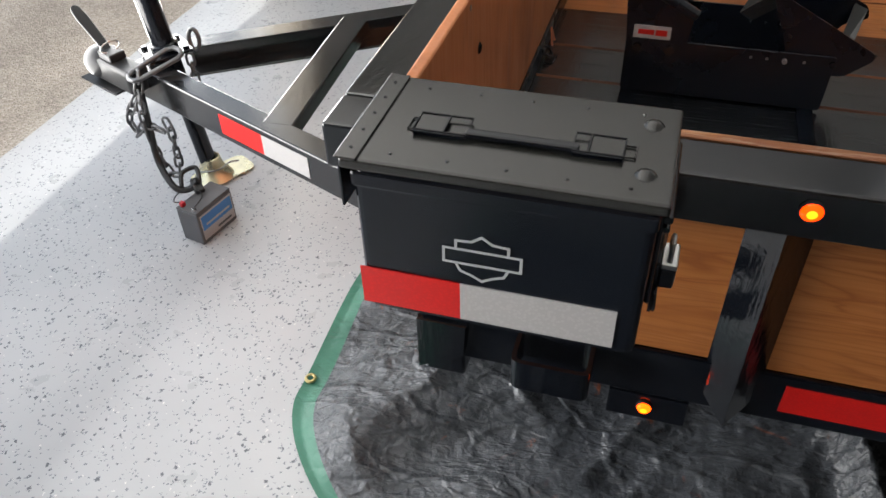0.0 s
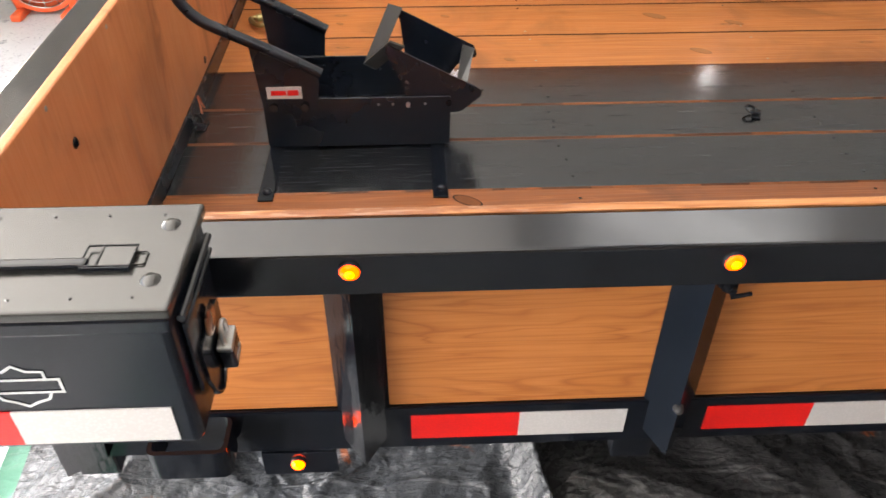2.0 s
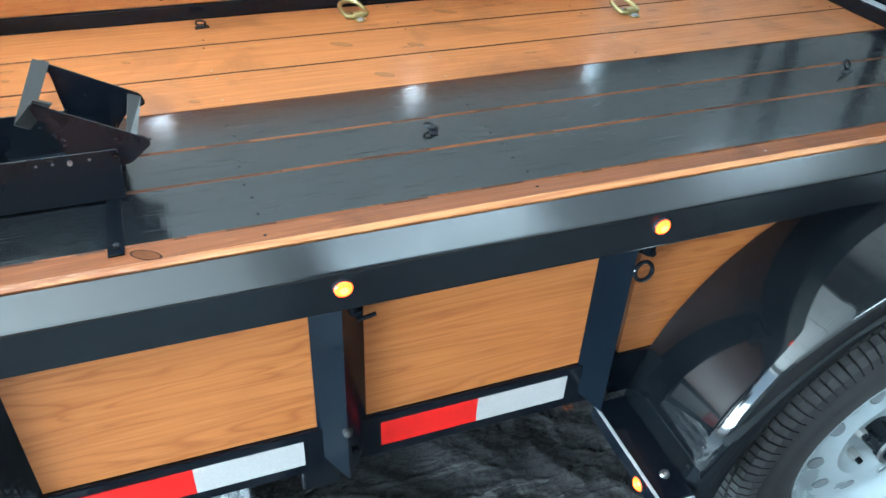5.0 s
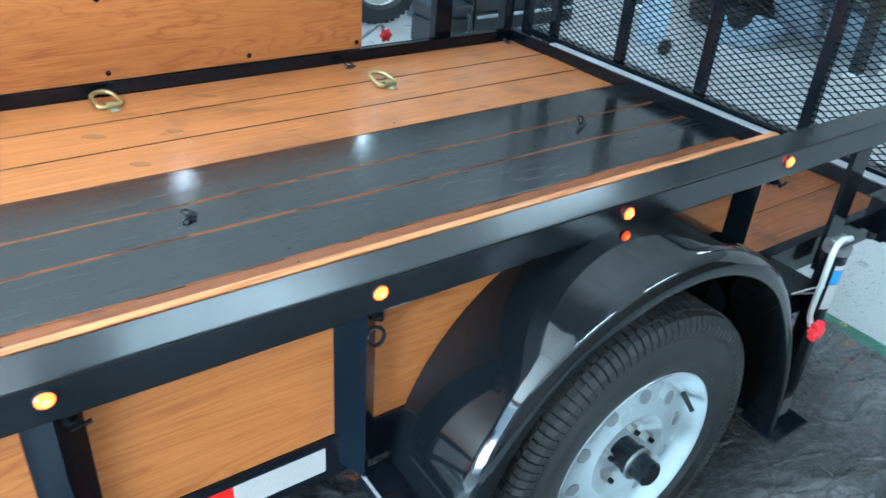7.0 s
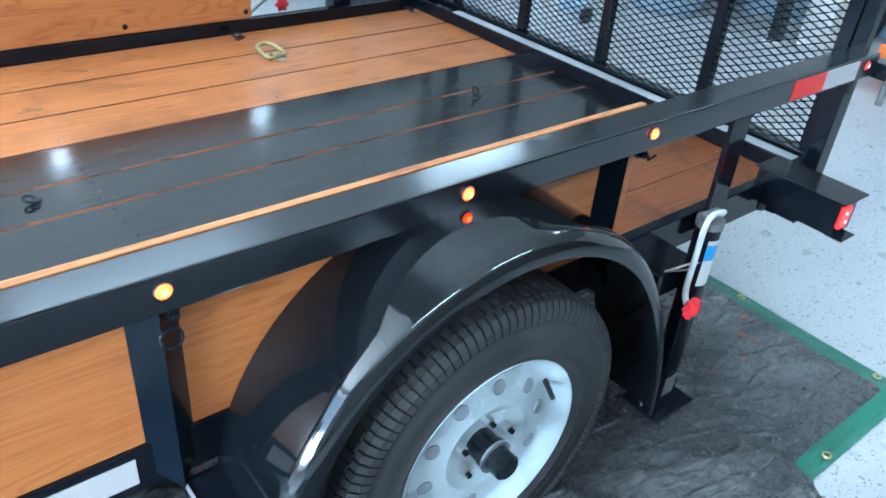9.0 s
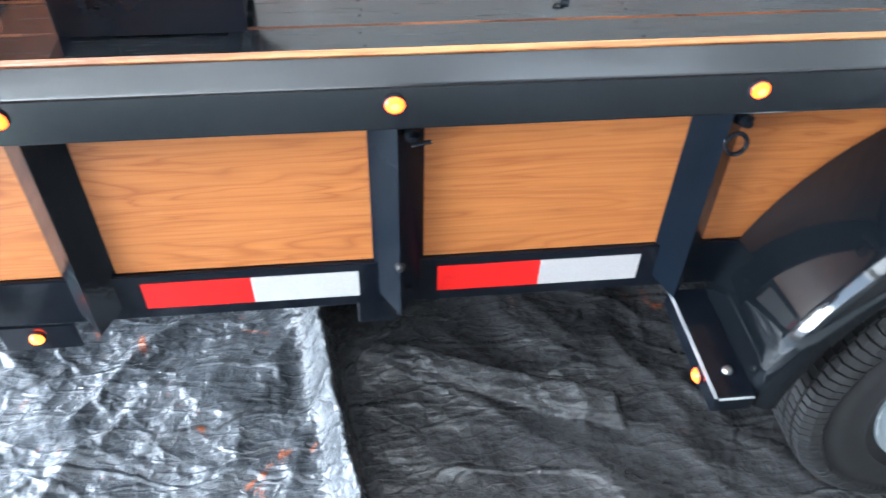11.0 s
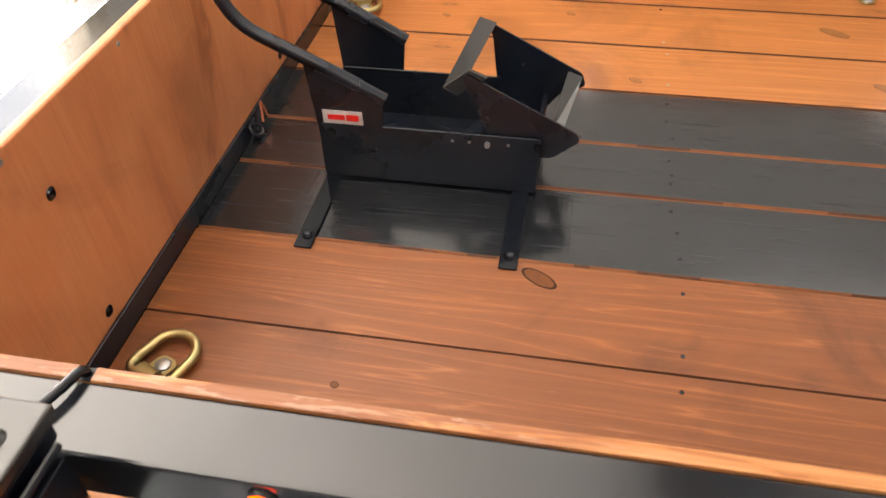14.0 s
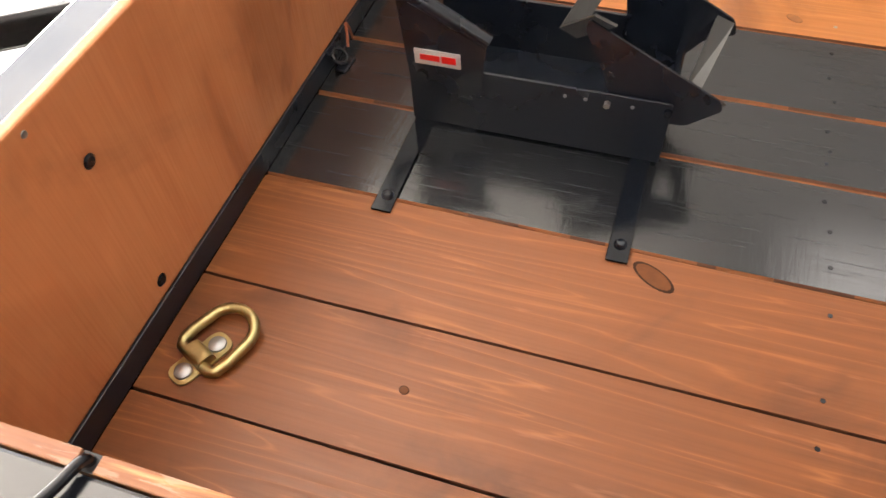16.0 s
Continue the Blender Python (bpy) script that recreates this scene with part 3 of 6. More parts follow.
# marker lamps
def marker(p, m, lens=AMBER, r=0.0108, name="marker_lamp", bulge=1.0):
    rim = part(name, lathe([(r * 0.8, 0.002), (r * 1.0, 0.0035), (r * 1.10, 0.003), (r * 1.14, 0.0), (r * 1.14, -0.002)], at(*p) @ m, 24), CABLE, trailer, "round black rubber lamp mount", True)
    part("lens", lathe([(r * 0.46, 0.0074 * bulge), (r * 0.84, 0.0058 * bulge), (r, 0.0036 * bulge), (r, -0.001)], at(*p) @ m, 24), lens, rim, "glowing lens", True)
    part("lamp_core", lathe([(0.0001, 0.0080 * bulge), (r * 0.30, 0.0078 * bulge), (r * 0.47, 0.0073 * bulge)], at(*p) @ m, 24), RED_CORE if lens is RED_GLOW else AMBER_CORE, rim, "bright lamp centre", True)


for x in (0.003, 0.420, 0.841, 1.323, 1.778):
    marker((x, -0.0005, 0.779), OUT)
    marker((x, 1.9365, 0.779), pose(0, 0, 0, -90))
marker((2.60, -0.0005, 0.779), OUT, RED_GLOW, 0.010)
for x in (0.23, 1.12, 1.875):
    yl = 1.8505 if x < 1.85 else 1.8695
    part("bed_lamp", box((x - 0.012, yl - 0.0055, 0.755), (x + 0.012, yl, 0.775), 0.002), WHITE_LED, trailer, "small white bed lamp")

# low bracket with lamp, stake pocket
part("lamp_bracket", box((-0.156, 0.0585, 0.338), (-0.048, 0.0635, 0.3875), 0.001), BLACK, trailer)
marker((-0.105, 0.058, 0.366), OUT, AMBER_DOME, r=0.0098, bulge=1.25)
bm = bmesh.new()
loops = []
for pts in (round_poly([(-0.288, 0.000), (-0.182, 0.000), (-0.182, 0.0615), (-0.288, 0.0615)], 0.014), round_poly([(-0.282, 0.006), (-0.188, 0.006), (-0.188, 0.0608), (-0.282, 0.0608)], 0.010)):
    loops.append([[bm.verts.new((x, y, z)) for x, y in pts] for z in (0.418, 0.470)])
for k in range(len(loops[0][0])):
    j = (k + 1) % len(loops[0][0])
    for lo, hi in loops:
        bm.faces.new((lo[k], lo[j], hi[j], hi[k]))
    for lev in (0, 1):
        bm.faces.new((loops[0][lev][k], loops[0][lev][j], loops[1][lev][j], loops[1][lev][k]))
part("stake_pocket", bm, BLACK, trailer, smooth=True)

# deck planks
EDGES = (0.0905, 0.268, 0.458, 0.656, 0.855, 1.010, 1.206, 1.410, 1.625, 1.845)
rng = random.Random(4)
for i, (a, b) in enumerate(zip(EDGES, EDGES[1:])):
    black = i in (3, 4, 5)
    gap = 0.0030 if i > 5 else (0.0032 if black else 0.0009)
    x0, x1 = -0.4235, 2.598 + rng.uniform(-0.002, 0.002)
    bm = bmesh.new()
    n = 120
    top = []
    for side, y, s in ((0, a + gap, 1), (1, b - gap, -1)):
        row = []
        for k in range(n + 1):
            x = x0 + (x1 - x0) * k / n
            w = s * 0.0018 * max(0.0, noise.noise((x * 3.0, y * 9.0, 1.0 + i)))
            row.append([bm.verts.new((x, y + w, DECK - 0.038)), bm.verts.new((x, y + w, DECK - 0.003)), bm.verts.new((x, y + w + s * (0.0024 if black else 0.0012), DECK))])
        top.append(row)
    L0, R0 = top
    for k in range(n):
        for A in (L0, R0):
            for j in range(2):
                bm.faces.new((A[k][j], A[k + 1][j], A[k + 1][j + 1], A[k][j + 1]))
        bm.faces.new((L0[k][2], L0[k + 1][2], R0[k + 1][2], R0[k][2]))
        bm.faces.new((L0[k][0], L0[k + 1][0], R0[k + 1][0], R0[k][0]))
    for k in (0, n):
        bm.faces.new((L0[k][0], L0[k][1], L0[k][2], R0[k][2], R0[k][1], R0[k][0]))
    bm.normal_update()
    for f in bm.faces:
        if abs(f.normal.z) < 0.98:
            mid = f.calc_center_median()
            bare = noise.noise((mid.x * 9.0, mid.y * 3.0, 4.0 + i)) > -0.08
            f.material_index = 1 if (bare or not black) else 2
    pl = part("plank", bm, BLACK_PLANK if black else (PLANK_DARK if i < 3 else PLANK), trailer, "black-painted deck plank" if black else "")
    pl.data.materials.append(BARE_EDGE if black else DARK_EDGE)
    pl.data.materials.append(DARK_EDGE)
    for x in (0.397, 1.01, 1.63, 2.565):
        for y in (a + 0.035, (a + b) / 2, b - 0.03):
            if not black and y == (a + b) / 2:
                continue
            px, py = x + rng.uniform(-0.006, 0.006), y + rng.uniform(-0.01, 0.01)
            part("screw", rod((px, py, DECK - 0.002), (px, py, DECK + 0.0006), 0.0034, 10), BLACK_POWDER if black or rng.random() < 0.6 else GALV, trailer)
part("sub_deck", box((-0.42, 0.093, DECK - 0.046), (2.59, 1.843, DECK - 0.039), 0), BLACK_POWDER, trailer)

for y in (0.656, 0.855, 1.010, 1.206):
    part("plank_edge", box((-0.4235, y - 0.0024, DECK - 0.030), (2.596, y + 0.0024, DECK - 0.0038), 0), BARE_EDGE, trailer, "bare stained edge between planks")

# knots in the stained planks
KNOT_RING = painted("knot_ring", (0.030, 0.010, 0.004), 0.65, scale=8, spec=0.2)
KNOT_HEART = painted("knot_heart", (0.130, 0.045, 0.016), 0.65, scale=8, spec=0.2)
KNOT_PALE_RING = painted("faint_knot_ring", (0.19, 0.066, 0.018), 0.4, scale=8)
KNOT_PALE = painted("faint_knot", (0.25, 0.092, 0.026), 0.4, scale=8)
KNOTS = ((0.178, 0.620, 0.034, 0.015), (-0.089, 0.363, 0.007, 0.006), (0.330, 1.256, 0.016, 0.009), (0.174, 1.552, 0.014, 0.008), (-0.129, 1.507, 0.012, 0.008),
         (1.189, 1.721, 0.040, 0.013), (0.786, 1.532, 0.036, 0.016), (1.003, 1.475, 0.028, 0.013), (0.850, 1.290, 0.030, 0.014), (1.867, 1.670, 0.022, 0.009))
def knot(x, y, a, b):
    r = part("knot", turned(lathe([(1.0, 0.0), (0.98, 0.0004), (0.84, 0.0005)], Matrix.Identity(4), 20), at(x, y, DECK + 0.0001) @ pose(0, 0, 0, 0, 0, -32) @ Matrix.Diagonal((a, b, 1, 1))), KNOT_RING if y < 0.7 else KNOT_PALE_RING, trailer, "darker ring of a knot")
    part("knot_heart", turned(lathe([(0.84, 0.0005), (0.3, 0.0006), (0.0001, 0.0006)], Matrix.Identity(4), 20), at(x, y, DECK + 0.0001) @ pose(0, 0, 0, 0, 0, -32) @ Matrix.Diagonal((a, b, 1, 1))), KNOT_HEART if y < 0.7 else KNOT_PALE, r, "brown heart of a knot")


for kx, ky, ka, kb in KNOTS:
    knot(kx, ky, ka, kb)

# tail end
part("tail_beam", box((2.600, 0.075, 0.40), (2.640, 1.865, 0.475), 0.004), BLACK, trailer)
part("tail_strip", box((2.601, 0.10, 0.4752), (2.640, 1.60, 0.4772), 0.0), WORN_STEEL, trailer, "worn bare steel strip")


# ---- fender and wheel, near side and far side ----
WX, WZ, WR = 1.325, 0.315, 0.3145


def fender(y0, y1):
    prof = []
    for k in range(41):
        a = radians(177 - 197 * k / 40)
        r = 0.434 + (0.05 * ((35 - math.degrees(a)) / 40) ** 2 if math.degrees(a) < 35 else 0) + (0.015 * ((math.degrees(a) - 165) / 35) ** 2 if math.degrees(a) > 165 else 0)
        prof.append((1.335 + r * math.cos(a), 0.322 + r * math.sin(a), math.cos(a), math.sin(a)))
    s = 1 if y1 < y0 else -1
    bm = bmesh.new()
    rows = []
    for x, z, nx, nz in prof:
        ring = [(y0, 0.0), (y1 + s * 0.042, 0.0), (y1 + s * 0.036, -0.0002), (y1 + s * 0.026, -0.001), (y1 + s * 0.016, -0.005), (y1 + s * 0.008, -0.011), (y1 + s * 0.002, -0.020), (y1, -0.030), (y1, -0.040), (y1 + s * 0.004, -0.040), (y1 + s * 0.006, -0.022), (y1 + s * 0.020, -0.009), (y1 + s * 0.036, -0.0050), (y1 + s * 0.042, -0.0046), (y0, -0.004)]
        rows.append([bm.verts.new((x + d * nx, y, z + d * nz)) for y, d in ring])
    for a, b in zip(rows, rows[1:]):
        for k in range(len(a)):
            bm.faces.new((a[k], a[(k + 1) % len(a)], b[(k + 1) % len(a)], b[k]))
    bm.faces.new(rows[0])
    bm.faces.new(rows[-1])
    return bm


def wheel(side):
    """One wheel; side -1 faces the near side."""
    yo = -0.052 if side < 0 else 1.988
    axis = at(WX, yo, WZ) @ (OUT if side < 0 else pose(0, 0, 0, -90))
    hub = part("wheel", lathe([(0.030, 0.02), (0.030, 0.075), (0.033, 0.077), (0.033, 0.086), (0.026, 0.088), (0.026, 0.122), (0.021, 0.127), (0.0001, 0.128)], axis, 28), BLACK_OLD, trailer, "wheel with black hub and white steel rim", True)
    part("hub_ring", lathe([(0.0265, 0.0875), (0.0345, 0.0875), (0.0345, 0.093), (0.0265, 0.093)], axis, 28), GALV, hub, "bare metal ring")
    w = 0.088
    tyre = [(0.190, -0.070), (0.205, -w * 0.95), (0.240, -w), (0.279, -w * 0.95), (0.295, -0.080), (0.304, -0.070), (WR, -0.045), (WR, 0.0), (WR, 0.045), (0.304, 0.070), (0.295, 0.080), (0.288, 0.0845), (0.279, w * 0.95), (0.266, w * 0.945), (0.258, w * 0.99), (0.240, w), (0.222, w * 0.99), (0.215, w * 1.03), (0.206, w * 0.97), (0.193, 0.080), (0.188, 0.070)]
    part("tyre", lathe(tyre, axis, 72), RUBBER, hub, "black ribbed trailer tyre", True)
    # shoulder sipes and tread ribs
    tb = bmesh.new()
    for row, (zz, half, n) in enumerate(((-0.050, 0.0105, 100), (-0.025, 0.0105, 60), (0.0, 0.0105, 60), (0.025, 0.0105, 60), (0.050, 0.0105, 100))):
        for k in range(n):
            m = axis @ Matrix.Rotation(2 * math.pi * (k + 0.37 * row) / n, 4, "Z")
            d = math.pi * WR / n * 0.84
            lo = [tb.verts.new(m @ Vector((WR - 0.004, y, zz + z))) for y, z in ((-d, -half), (d, -half), (d, half), (-d, half))]
            hi = [tb.verts.new(m @ Vector((WR + 0.0035, y * 0.95, zz + z * 0.95))) for y, z in ((-d, -half), (d, -half), (d, half), (-d, half))]
            tb.faces.new(hi)
            for q in range(4):
                tb.faces.new((lo[q], lo[(q + 1) % 4], hi[(q + 1) % 4], hi[q]))
    for k in range(112):
        m = axis @ Matrix.Rotation(2 * math.pi * k / 112, 4, "Z")
        for s in (1, -1):
            rows = []
            for r0, z0 in ((WR - 0.003, 0.060), (WR - 0.006, 0.074), (WR - 0.020, 0.0835), (WR - 0.036, 0.086)):
                rows.append([[tb.verts.new(m @ Vector((r0 + dr, y, s * (z0 + dr * 0.5)))) for y in (-0.0068, 0.0068)] for dr in (-0.004, 0.0032)])
            for p0, p1 in zip(rows, rows[1:]):
                tb.faces.new((p0[1][0], p0[1][1], p1[1][1], p1[1][0]))
                for e in (0, 1):
                    tb.faces.new((p0[0][e], p0[1][e], p1[1][e], p1[0][e]))
            tb.faces.new((rows[0][0][0], rows[0][0][1], rows[0][1][1], rows[0][1][0]))
            tb.faces.new((rows[-1][0][0], rows[-1][0][1], rows[-1][1][1], rows[-1][1][0]))
    part("tread", tb, RUBBER, hub)
    rim = [(0.196, 0.074), (0.199, 0.080), (0.196, 0.084), (0.190, 0.081), (0.184, 0.073), (0.178, 0.065), (0.171, 0.058), (0.164, 0.054), (0.152, 0.054), (0.118, 0.061), (0.092, 0.065), (0.072, 0.055), (0.056, 0.045), (0.030, 0.045), (0.030, 0.039), (0.150, 0.046), (0.170, 0.048), (0.186, -0.06), (0.196, -0.07)]
    part("rim", lathe(rim, axis, 64), RIM_WHITE, hub, "white steel rim", True)
    # rim holes are solid discs, the shade inside put into their grey
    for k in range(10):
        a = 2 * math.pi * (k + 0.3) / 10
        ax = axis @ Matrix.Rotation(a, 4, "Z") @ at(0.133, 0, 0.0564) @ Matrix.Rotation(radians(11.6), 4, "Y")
        part("rim_slot", lathe([(0.0001, 0.0035), (0.0125, 0.0035), (0.0145, 0.0045), (0.0145, 0.0015)], ax, 18), HOLE_SHADE, hub, "grey disc painted as the shade in a rim hole")
    for k in range(5):
        a = 2 * math.pi * (k + 0.18) / 5
        ax = axis @ Matrix.Rotation(a, 4, "Z") @ at(0.058, 0, 0.045)
        part("wheel_nut", turned(rod((0, 0, 0), (0, 0, 0.020), 0.0105, 6, 0.0095), ax), STEEL, hub)
        part("stud", turned(rod((0, 0, 0.018), (0, 0, 0.028), 0.0055, 10), ax), BLACK_OLD, hub)
    a = radians(30)
    ax = axis @ Matrix.Rotation(a, 4, "Z") @ at(0.164, 0, 0.054) @ Matrix.Rotation(radians(-25), 4, "Y")
    part("valve_stem", turned(rod((0, 0, 0), (0, 0, 0.042), 0.0058, 12, 0.0048), ax), CABLE, hub)


for side in (-1, 1):
    yin, yout = (0.0605, -0.148) if side < 0 else (1.8765, 2.085)
    part("fender", fender(yin, yout), BLACK_FENDER, trailer, "glossy black rounded mudguard", True)
    yb = sorted((yin, yout + side * -0.03))
    bk = part("fender_bracket", box((0.845, yb[0] - (0.028 if side < 0 else 0), 0.345), (0.904, yb[1] + (0.028 if side > 0 else 0), 0.376), 0.002), BLACK, trailer)
    part("worn_edge", box((0.8435, yb[0] - (0.028 if side < 0 else 0), 0.3762), (0.8485, yb[1] + (0.028 if side > 0 else 0), 0.3775), 0), WORN_STEEL, bk, "bare worn metal edge")
    yo = yout + side * 0.002
    part("worn_edge", box((0.849, min(yo, yo - side * 0.003), 0.3762), (0.900, max(yo, yo - side * 0.003), 0.3772), 0), WORN_STEEL, bk, "bare worn metal edge")
    part("bracket_bolt", lathe([(0.0001, 0.006), (0.006, 0.005), (0.008, 0.0)], at(0.880, 0.96 + side * 1.06, 0.376), 14), STEEL, bk)
    wheel(side)
part("axle", box((1.29, 0.06, 0.28), (1.345, 1.88, 0.335), 0.006), BLACK_OLD, trailer)
marker((0.8445, -0.092, 0.358), Matrix.Rotation(radians(-90), 4, "Y"))

# tail lamp box
part("tail_lamp_box", box((2.420, -0.137, 0.412), (2.510, 0.092, 0.508), 0.003), BLACK, trailer)
part("tail_lamp_hood", box((2.406, -0.153, 0.5085), (2.520, 0.096, 0.5125), 0.0012), BLACK, trailer)
part("tail_lamp_ledge", box((2.432, -0.164, 0.4045), (2.500, -0.118, 0.4085), 0.0012), BLACK, trailer)
lens = part("tail_lens", box((2.423, -0.149, 0.436), (2.462, -0.1375, 0.495), 0.005, 3), RED_GLOW, trailer, "glowing red tail lamp lens")
for dx, dz in ((2.437, 0.480), (2.444, 0.455)):
    part("lamp_core", lathe([(0.0001, 0.002), (0.0025, 0.0017), (0.0042, 0.0)], at(dx, -0.1492, dz) @ OUT, 16), RED_CORE, lens, "bright lamp centre", True)
part("wiring_plug", lathe([(0.0001, 0.0), (0.013, 0.001), (0.015, 0.005), (0.015, 0.022), (0.010, 0.026), (0.0001, 0.026)], at(2.437, 0.066, 0.3865), 20), RUBBER, trailer, "round black wiring plug", True)
part("lamp_bracket", box((2.428, -0.040, 0.398), (2.500, 0.030, 0.4115), 0.002), BLACK, trailer)

# tongue: two channels meeting at the coupler, with a cross brace
def beam(a, b, w, z0, z1, bev=0.004):
    a, b = Vector(a), Vector(b)
    d = b - a
    L = d.length
    bm = box((0, -w / 2, z0), (L, w / 2, z1), bev, 2)
    return turned(bm, at(a.x, a.y, 0) @ Matrix.Rotation(math.atan2(d.y, d.x), 4, "Z"))


TZ0, TZ1 = 0.293, 0.375
NEAR = Vector((0.9200, -0.3919, 0))
F0 = Vector((-1.422, 0.772, 0))
NC = F0 + Vector((0.3919, 0.9200, 0)) * 0.0275


def channel(a, b, w, open_side):
    """A C-channel laid on its side: web outward, flanges toward open_side."""
    a, b = Vector(a), Vector(b)
    d = b - a
    L, t = d.length, 0.006
    y, k = -open_side * w / 2, open_side
    c = [(y, TZ0), (y + k * w, TZ0), (y + k * w, TZ0 + t), (y + k * t, TZ0 + t), (y + k * t, TZ1 - t), (y + k * w, TZ1 - t), (y + k * w, TZ1), (y, TZ1)]
    bm = plate(c, L, END, 0.001)
    return turned(bm, at(a.x, a.y, 0) @ Matrix.Rotation(math.atan2(d.y, d.x), 4, "Z"))


ne = NC + NEAR * 1.20
part("tongue_beam", beam((NC.x, NC.y), (ne.x, ne.y), 0.055, TZ0, TZ1, 0.004), BLACK_TONGUE, trailer)
part("tongue_beam", channel((-1.335, 0.908), (-0.449, 1.492), 0.060, -1), BLACK_TONGUE, trailer)
part("tongue_brace", beam((-0.935, 0.601), (-0.968, 1.150), 0.072, 0.335, 0.3755), BLACK_TONGUE, trailer)
part("front_frame", box((-0.4475, 0.092, 0.345), (-0.427, 1.845, 0.4385), 0.003), BLACK_OLD, trailer)
part("corner_gusset", plate([(-0.434, 0.362), (-0.366, 0.402), (-0.362, 0.462), (-0.434, 0.462)], 0.012, at(0, 0.049, 0) @ SIDE), BLACK_OLD, trailer)
for y in (0.30, 0.96, 1.62):
    part("frame_spacer", box((-0.46, y - 0.04, 0.335), (-0.38, y + 0.04, 0.3445) if y == 0.96 else (-0.38, y + 0.04, 0.3445), 0.001), BLACK_OLD, trailer)


def on_tongue(name, d0, d1, z0, z1, material, label):
    bm = box((0, -0.0015, z0), (d1 - d0, 0.0003, z1), 0)
    o = F0 + NEAR * d0
    part(name, turned(bm, at(o.x, o.y, 0) @ Matrix.Rotation(math.atan2(NEAR.y, NEAR.x), 4, "Z")), material, trailer, label)


on_tongue("red_strip", 0.352, 0.499, 0.309, 0.360, TAPE_RED, "red reflective strip")
on_tongue("white_strip", 0.499, 0.645, 0.309, 0.360, TAPE_WHITE, "white reflective strip")
# coupler at the nose of the tongue
dome = bmesh.new()
bmesh.ops.create_uvsphere(dome, u_segments=24, v_segments=14, radius=0.044)
bmesh.ops.scale(dome, vec=(1.15, 1, 0.95), verts=dome.verts)
cm = at(-1.508, 0.790, 0.362) @ Matrix.Rotation(math.atan2(NEAR.y, NEAR.x), 4, "Z")
part("coupler", turned(box((-0.01, -0.030, -0.035), (0.16, 0.030, 0.026), 0.010, 3), cm), BLACK_CAST, trailer, "black pressed-steel ball coupler")
part("ball_socket", turned(dome, cm), BLACK_CAST, trailer, smooth=True)
part("socket_lip", turned(box((-0.056, -0.045, -0.046), (0.10, 0.045, -0.041), 0.002), cm), BLACK_CAST, trailer)
part("coupler_latch", turned(box((0.03, -0.022, 0.026), (0.085, 0.022, 0.046), 0.004), cm), BLACK_CAST, trailer)
part("latch_lever", turned(plate(round_poly([(0.0, -0.011), (0.10, -0.015), (0.13, -0.012), (0.14, 0.0), (0.13, 0.012), (0.10, 0.015), (0.0, 0.011)], 0.008), 0.007, pose(0.045, 0, 0.045, 0, -142, 0), 0.001), cm), BLACK_CAST, trailer)
part("latch_pin", turned(tube([(0.06, 0.026 * math.cos(a), 0.056 + 0.013 * math.sin(a)) for a in [k * math.pi / 6 for k in range(12)]], 0.002, 8, True), cm), STEEL, trailer)

# bolts, rings and hooks on the posts
for x, ring in ((0.424, 0), (0.841, 1), (1.795, 0)):
    part("post_bolt", rod((x + 0.018, 0.068, 0.712), (x + 0.018, 0.022, 0.712), 0.005, 12), BLACK_OLD, trailer)
    part("bolt_nut", rod((x + 0.018, 0.040, 0.712), (x + 0.018, 0.030, 0.712), 0.010, 6), BLACK_OLD, trailer)
    part("washer", rod((x + 0.018, 0.0465, 0.712), (x + 0.018, 0.044, 0.712), 0.014, 16), BLACK_OLD, trailer)
    part("low_bolt", rod((x + 0.012, 0.060, 0.435), (x + 0.012, 0.040, 0.435), 0.0065, 6), BLACK_OLD, trailer)
    c = Vector((x + (0.010 if ring else 0.020), 0.024, 0.683 if ring else 0.708))
    if ring:
        pts = [c + Vector((0.014 * math.cos(a), 0.003 * math.sin(a), 0.014 * math.sin(a))) for a in [k * math.pi / 10 for k in range(20)]]
        part("shackle", tube(pts, 0.0032, 8, True), BLACK_OLD, trailer, smooth=True)
    else:
        part("wing_pin", rod(c + Vector((-0.004, -0.004, -0.002)), c + Vector((0.020, -0.004, 0.003)), 0.0028, 8), BLACK_OLD, trailer)
# screw heads in the boards
for x, y, z in ((-0.4305, 0.389, 0.713), (-0.4305, 0.394, 0.490), (-0.4305, 1.15, 0.713), (-0.4305, 1.15, 0.490)):
    part("board_bolt", lathe([(0.0001, 0.003), (0.006, 0.0024), (0.0095, 0.0)], at(x, y, z) @ pose(0, 0, 0, 0, 90, 0), 16), BLACK_OLD, trailer)
for y, z in ((0.34, 0.797), (0.62, 0.797)):
    part("board_screw", lathe([(0.0001, 0.001), (0.004, 0.0008), (0.0045, 0.0)], at(-0.4308, y, z) @ pose(0, 0, 0, 0, 90, 0), 10), GALV, trailer)
for x, z in ((1.835, 0.500), (1.835, 0.735), (0.92, 0.500), (0.92, 0.735), (0.30, 0.500), (0.30, 0.735), (1.40, 0.50)):
    part("board_bolt", lathe([(0.0001, 0.003), (0.006, 0.0024), (0.0095, 0.0)], at(x, 1.8508, z) @ OUT, 16), BLACK_OLD, trailer)

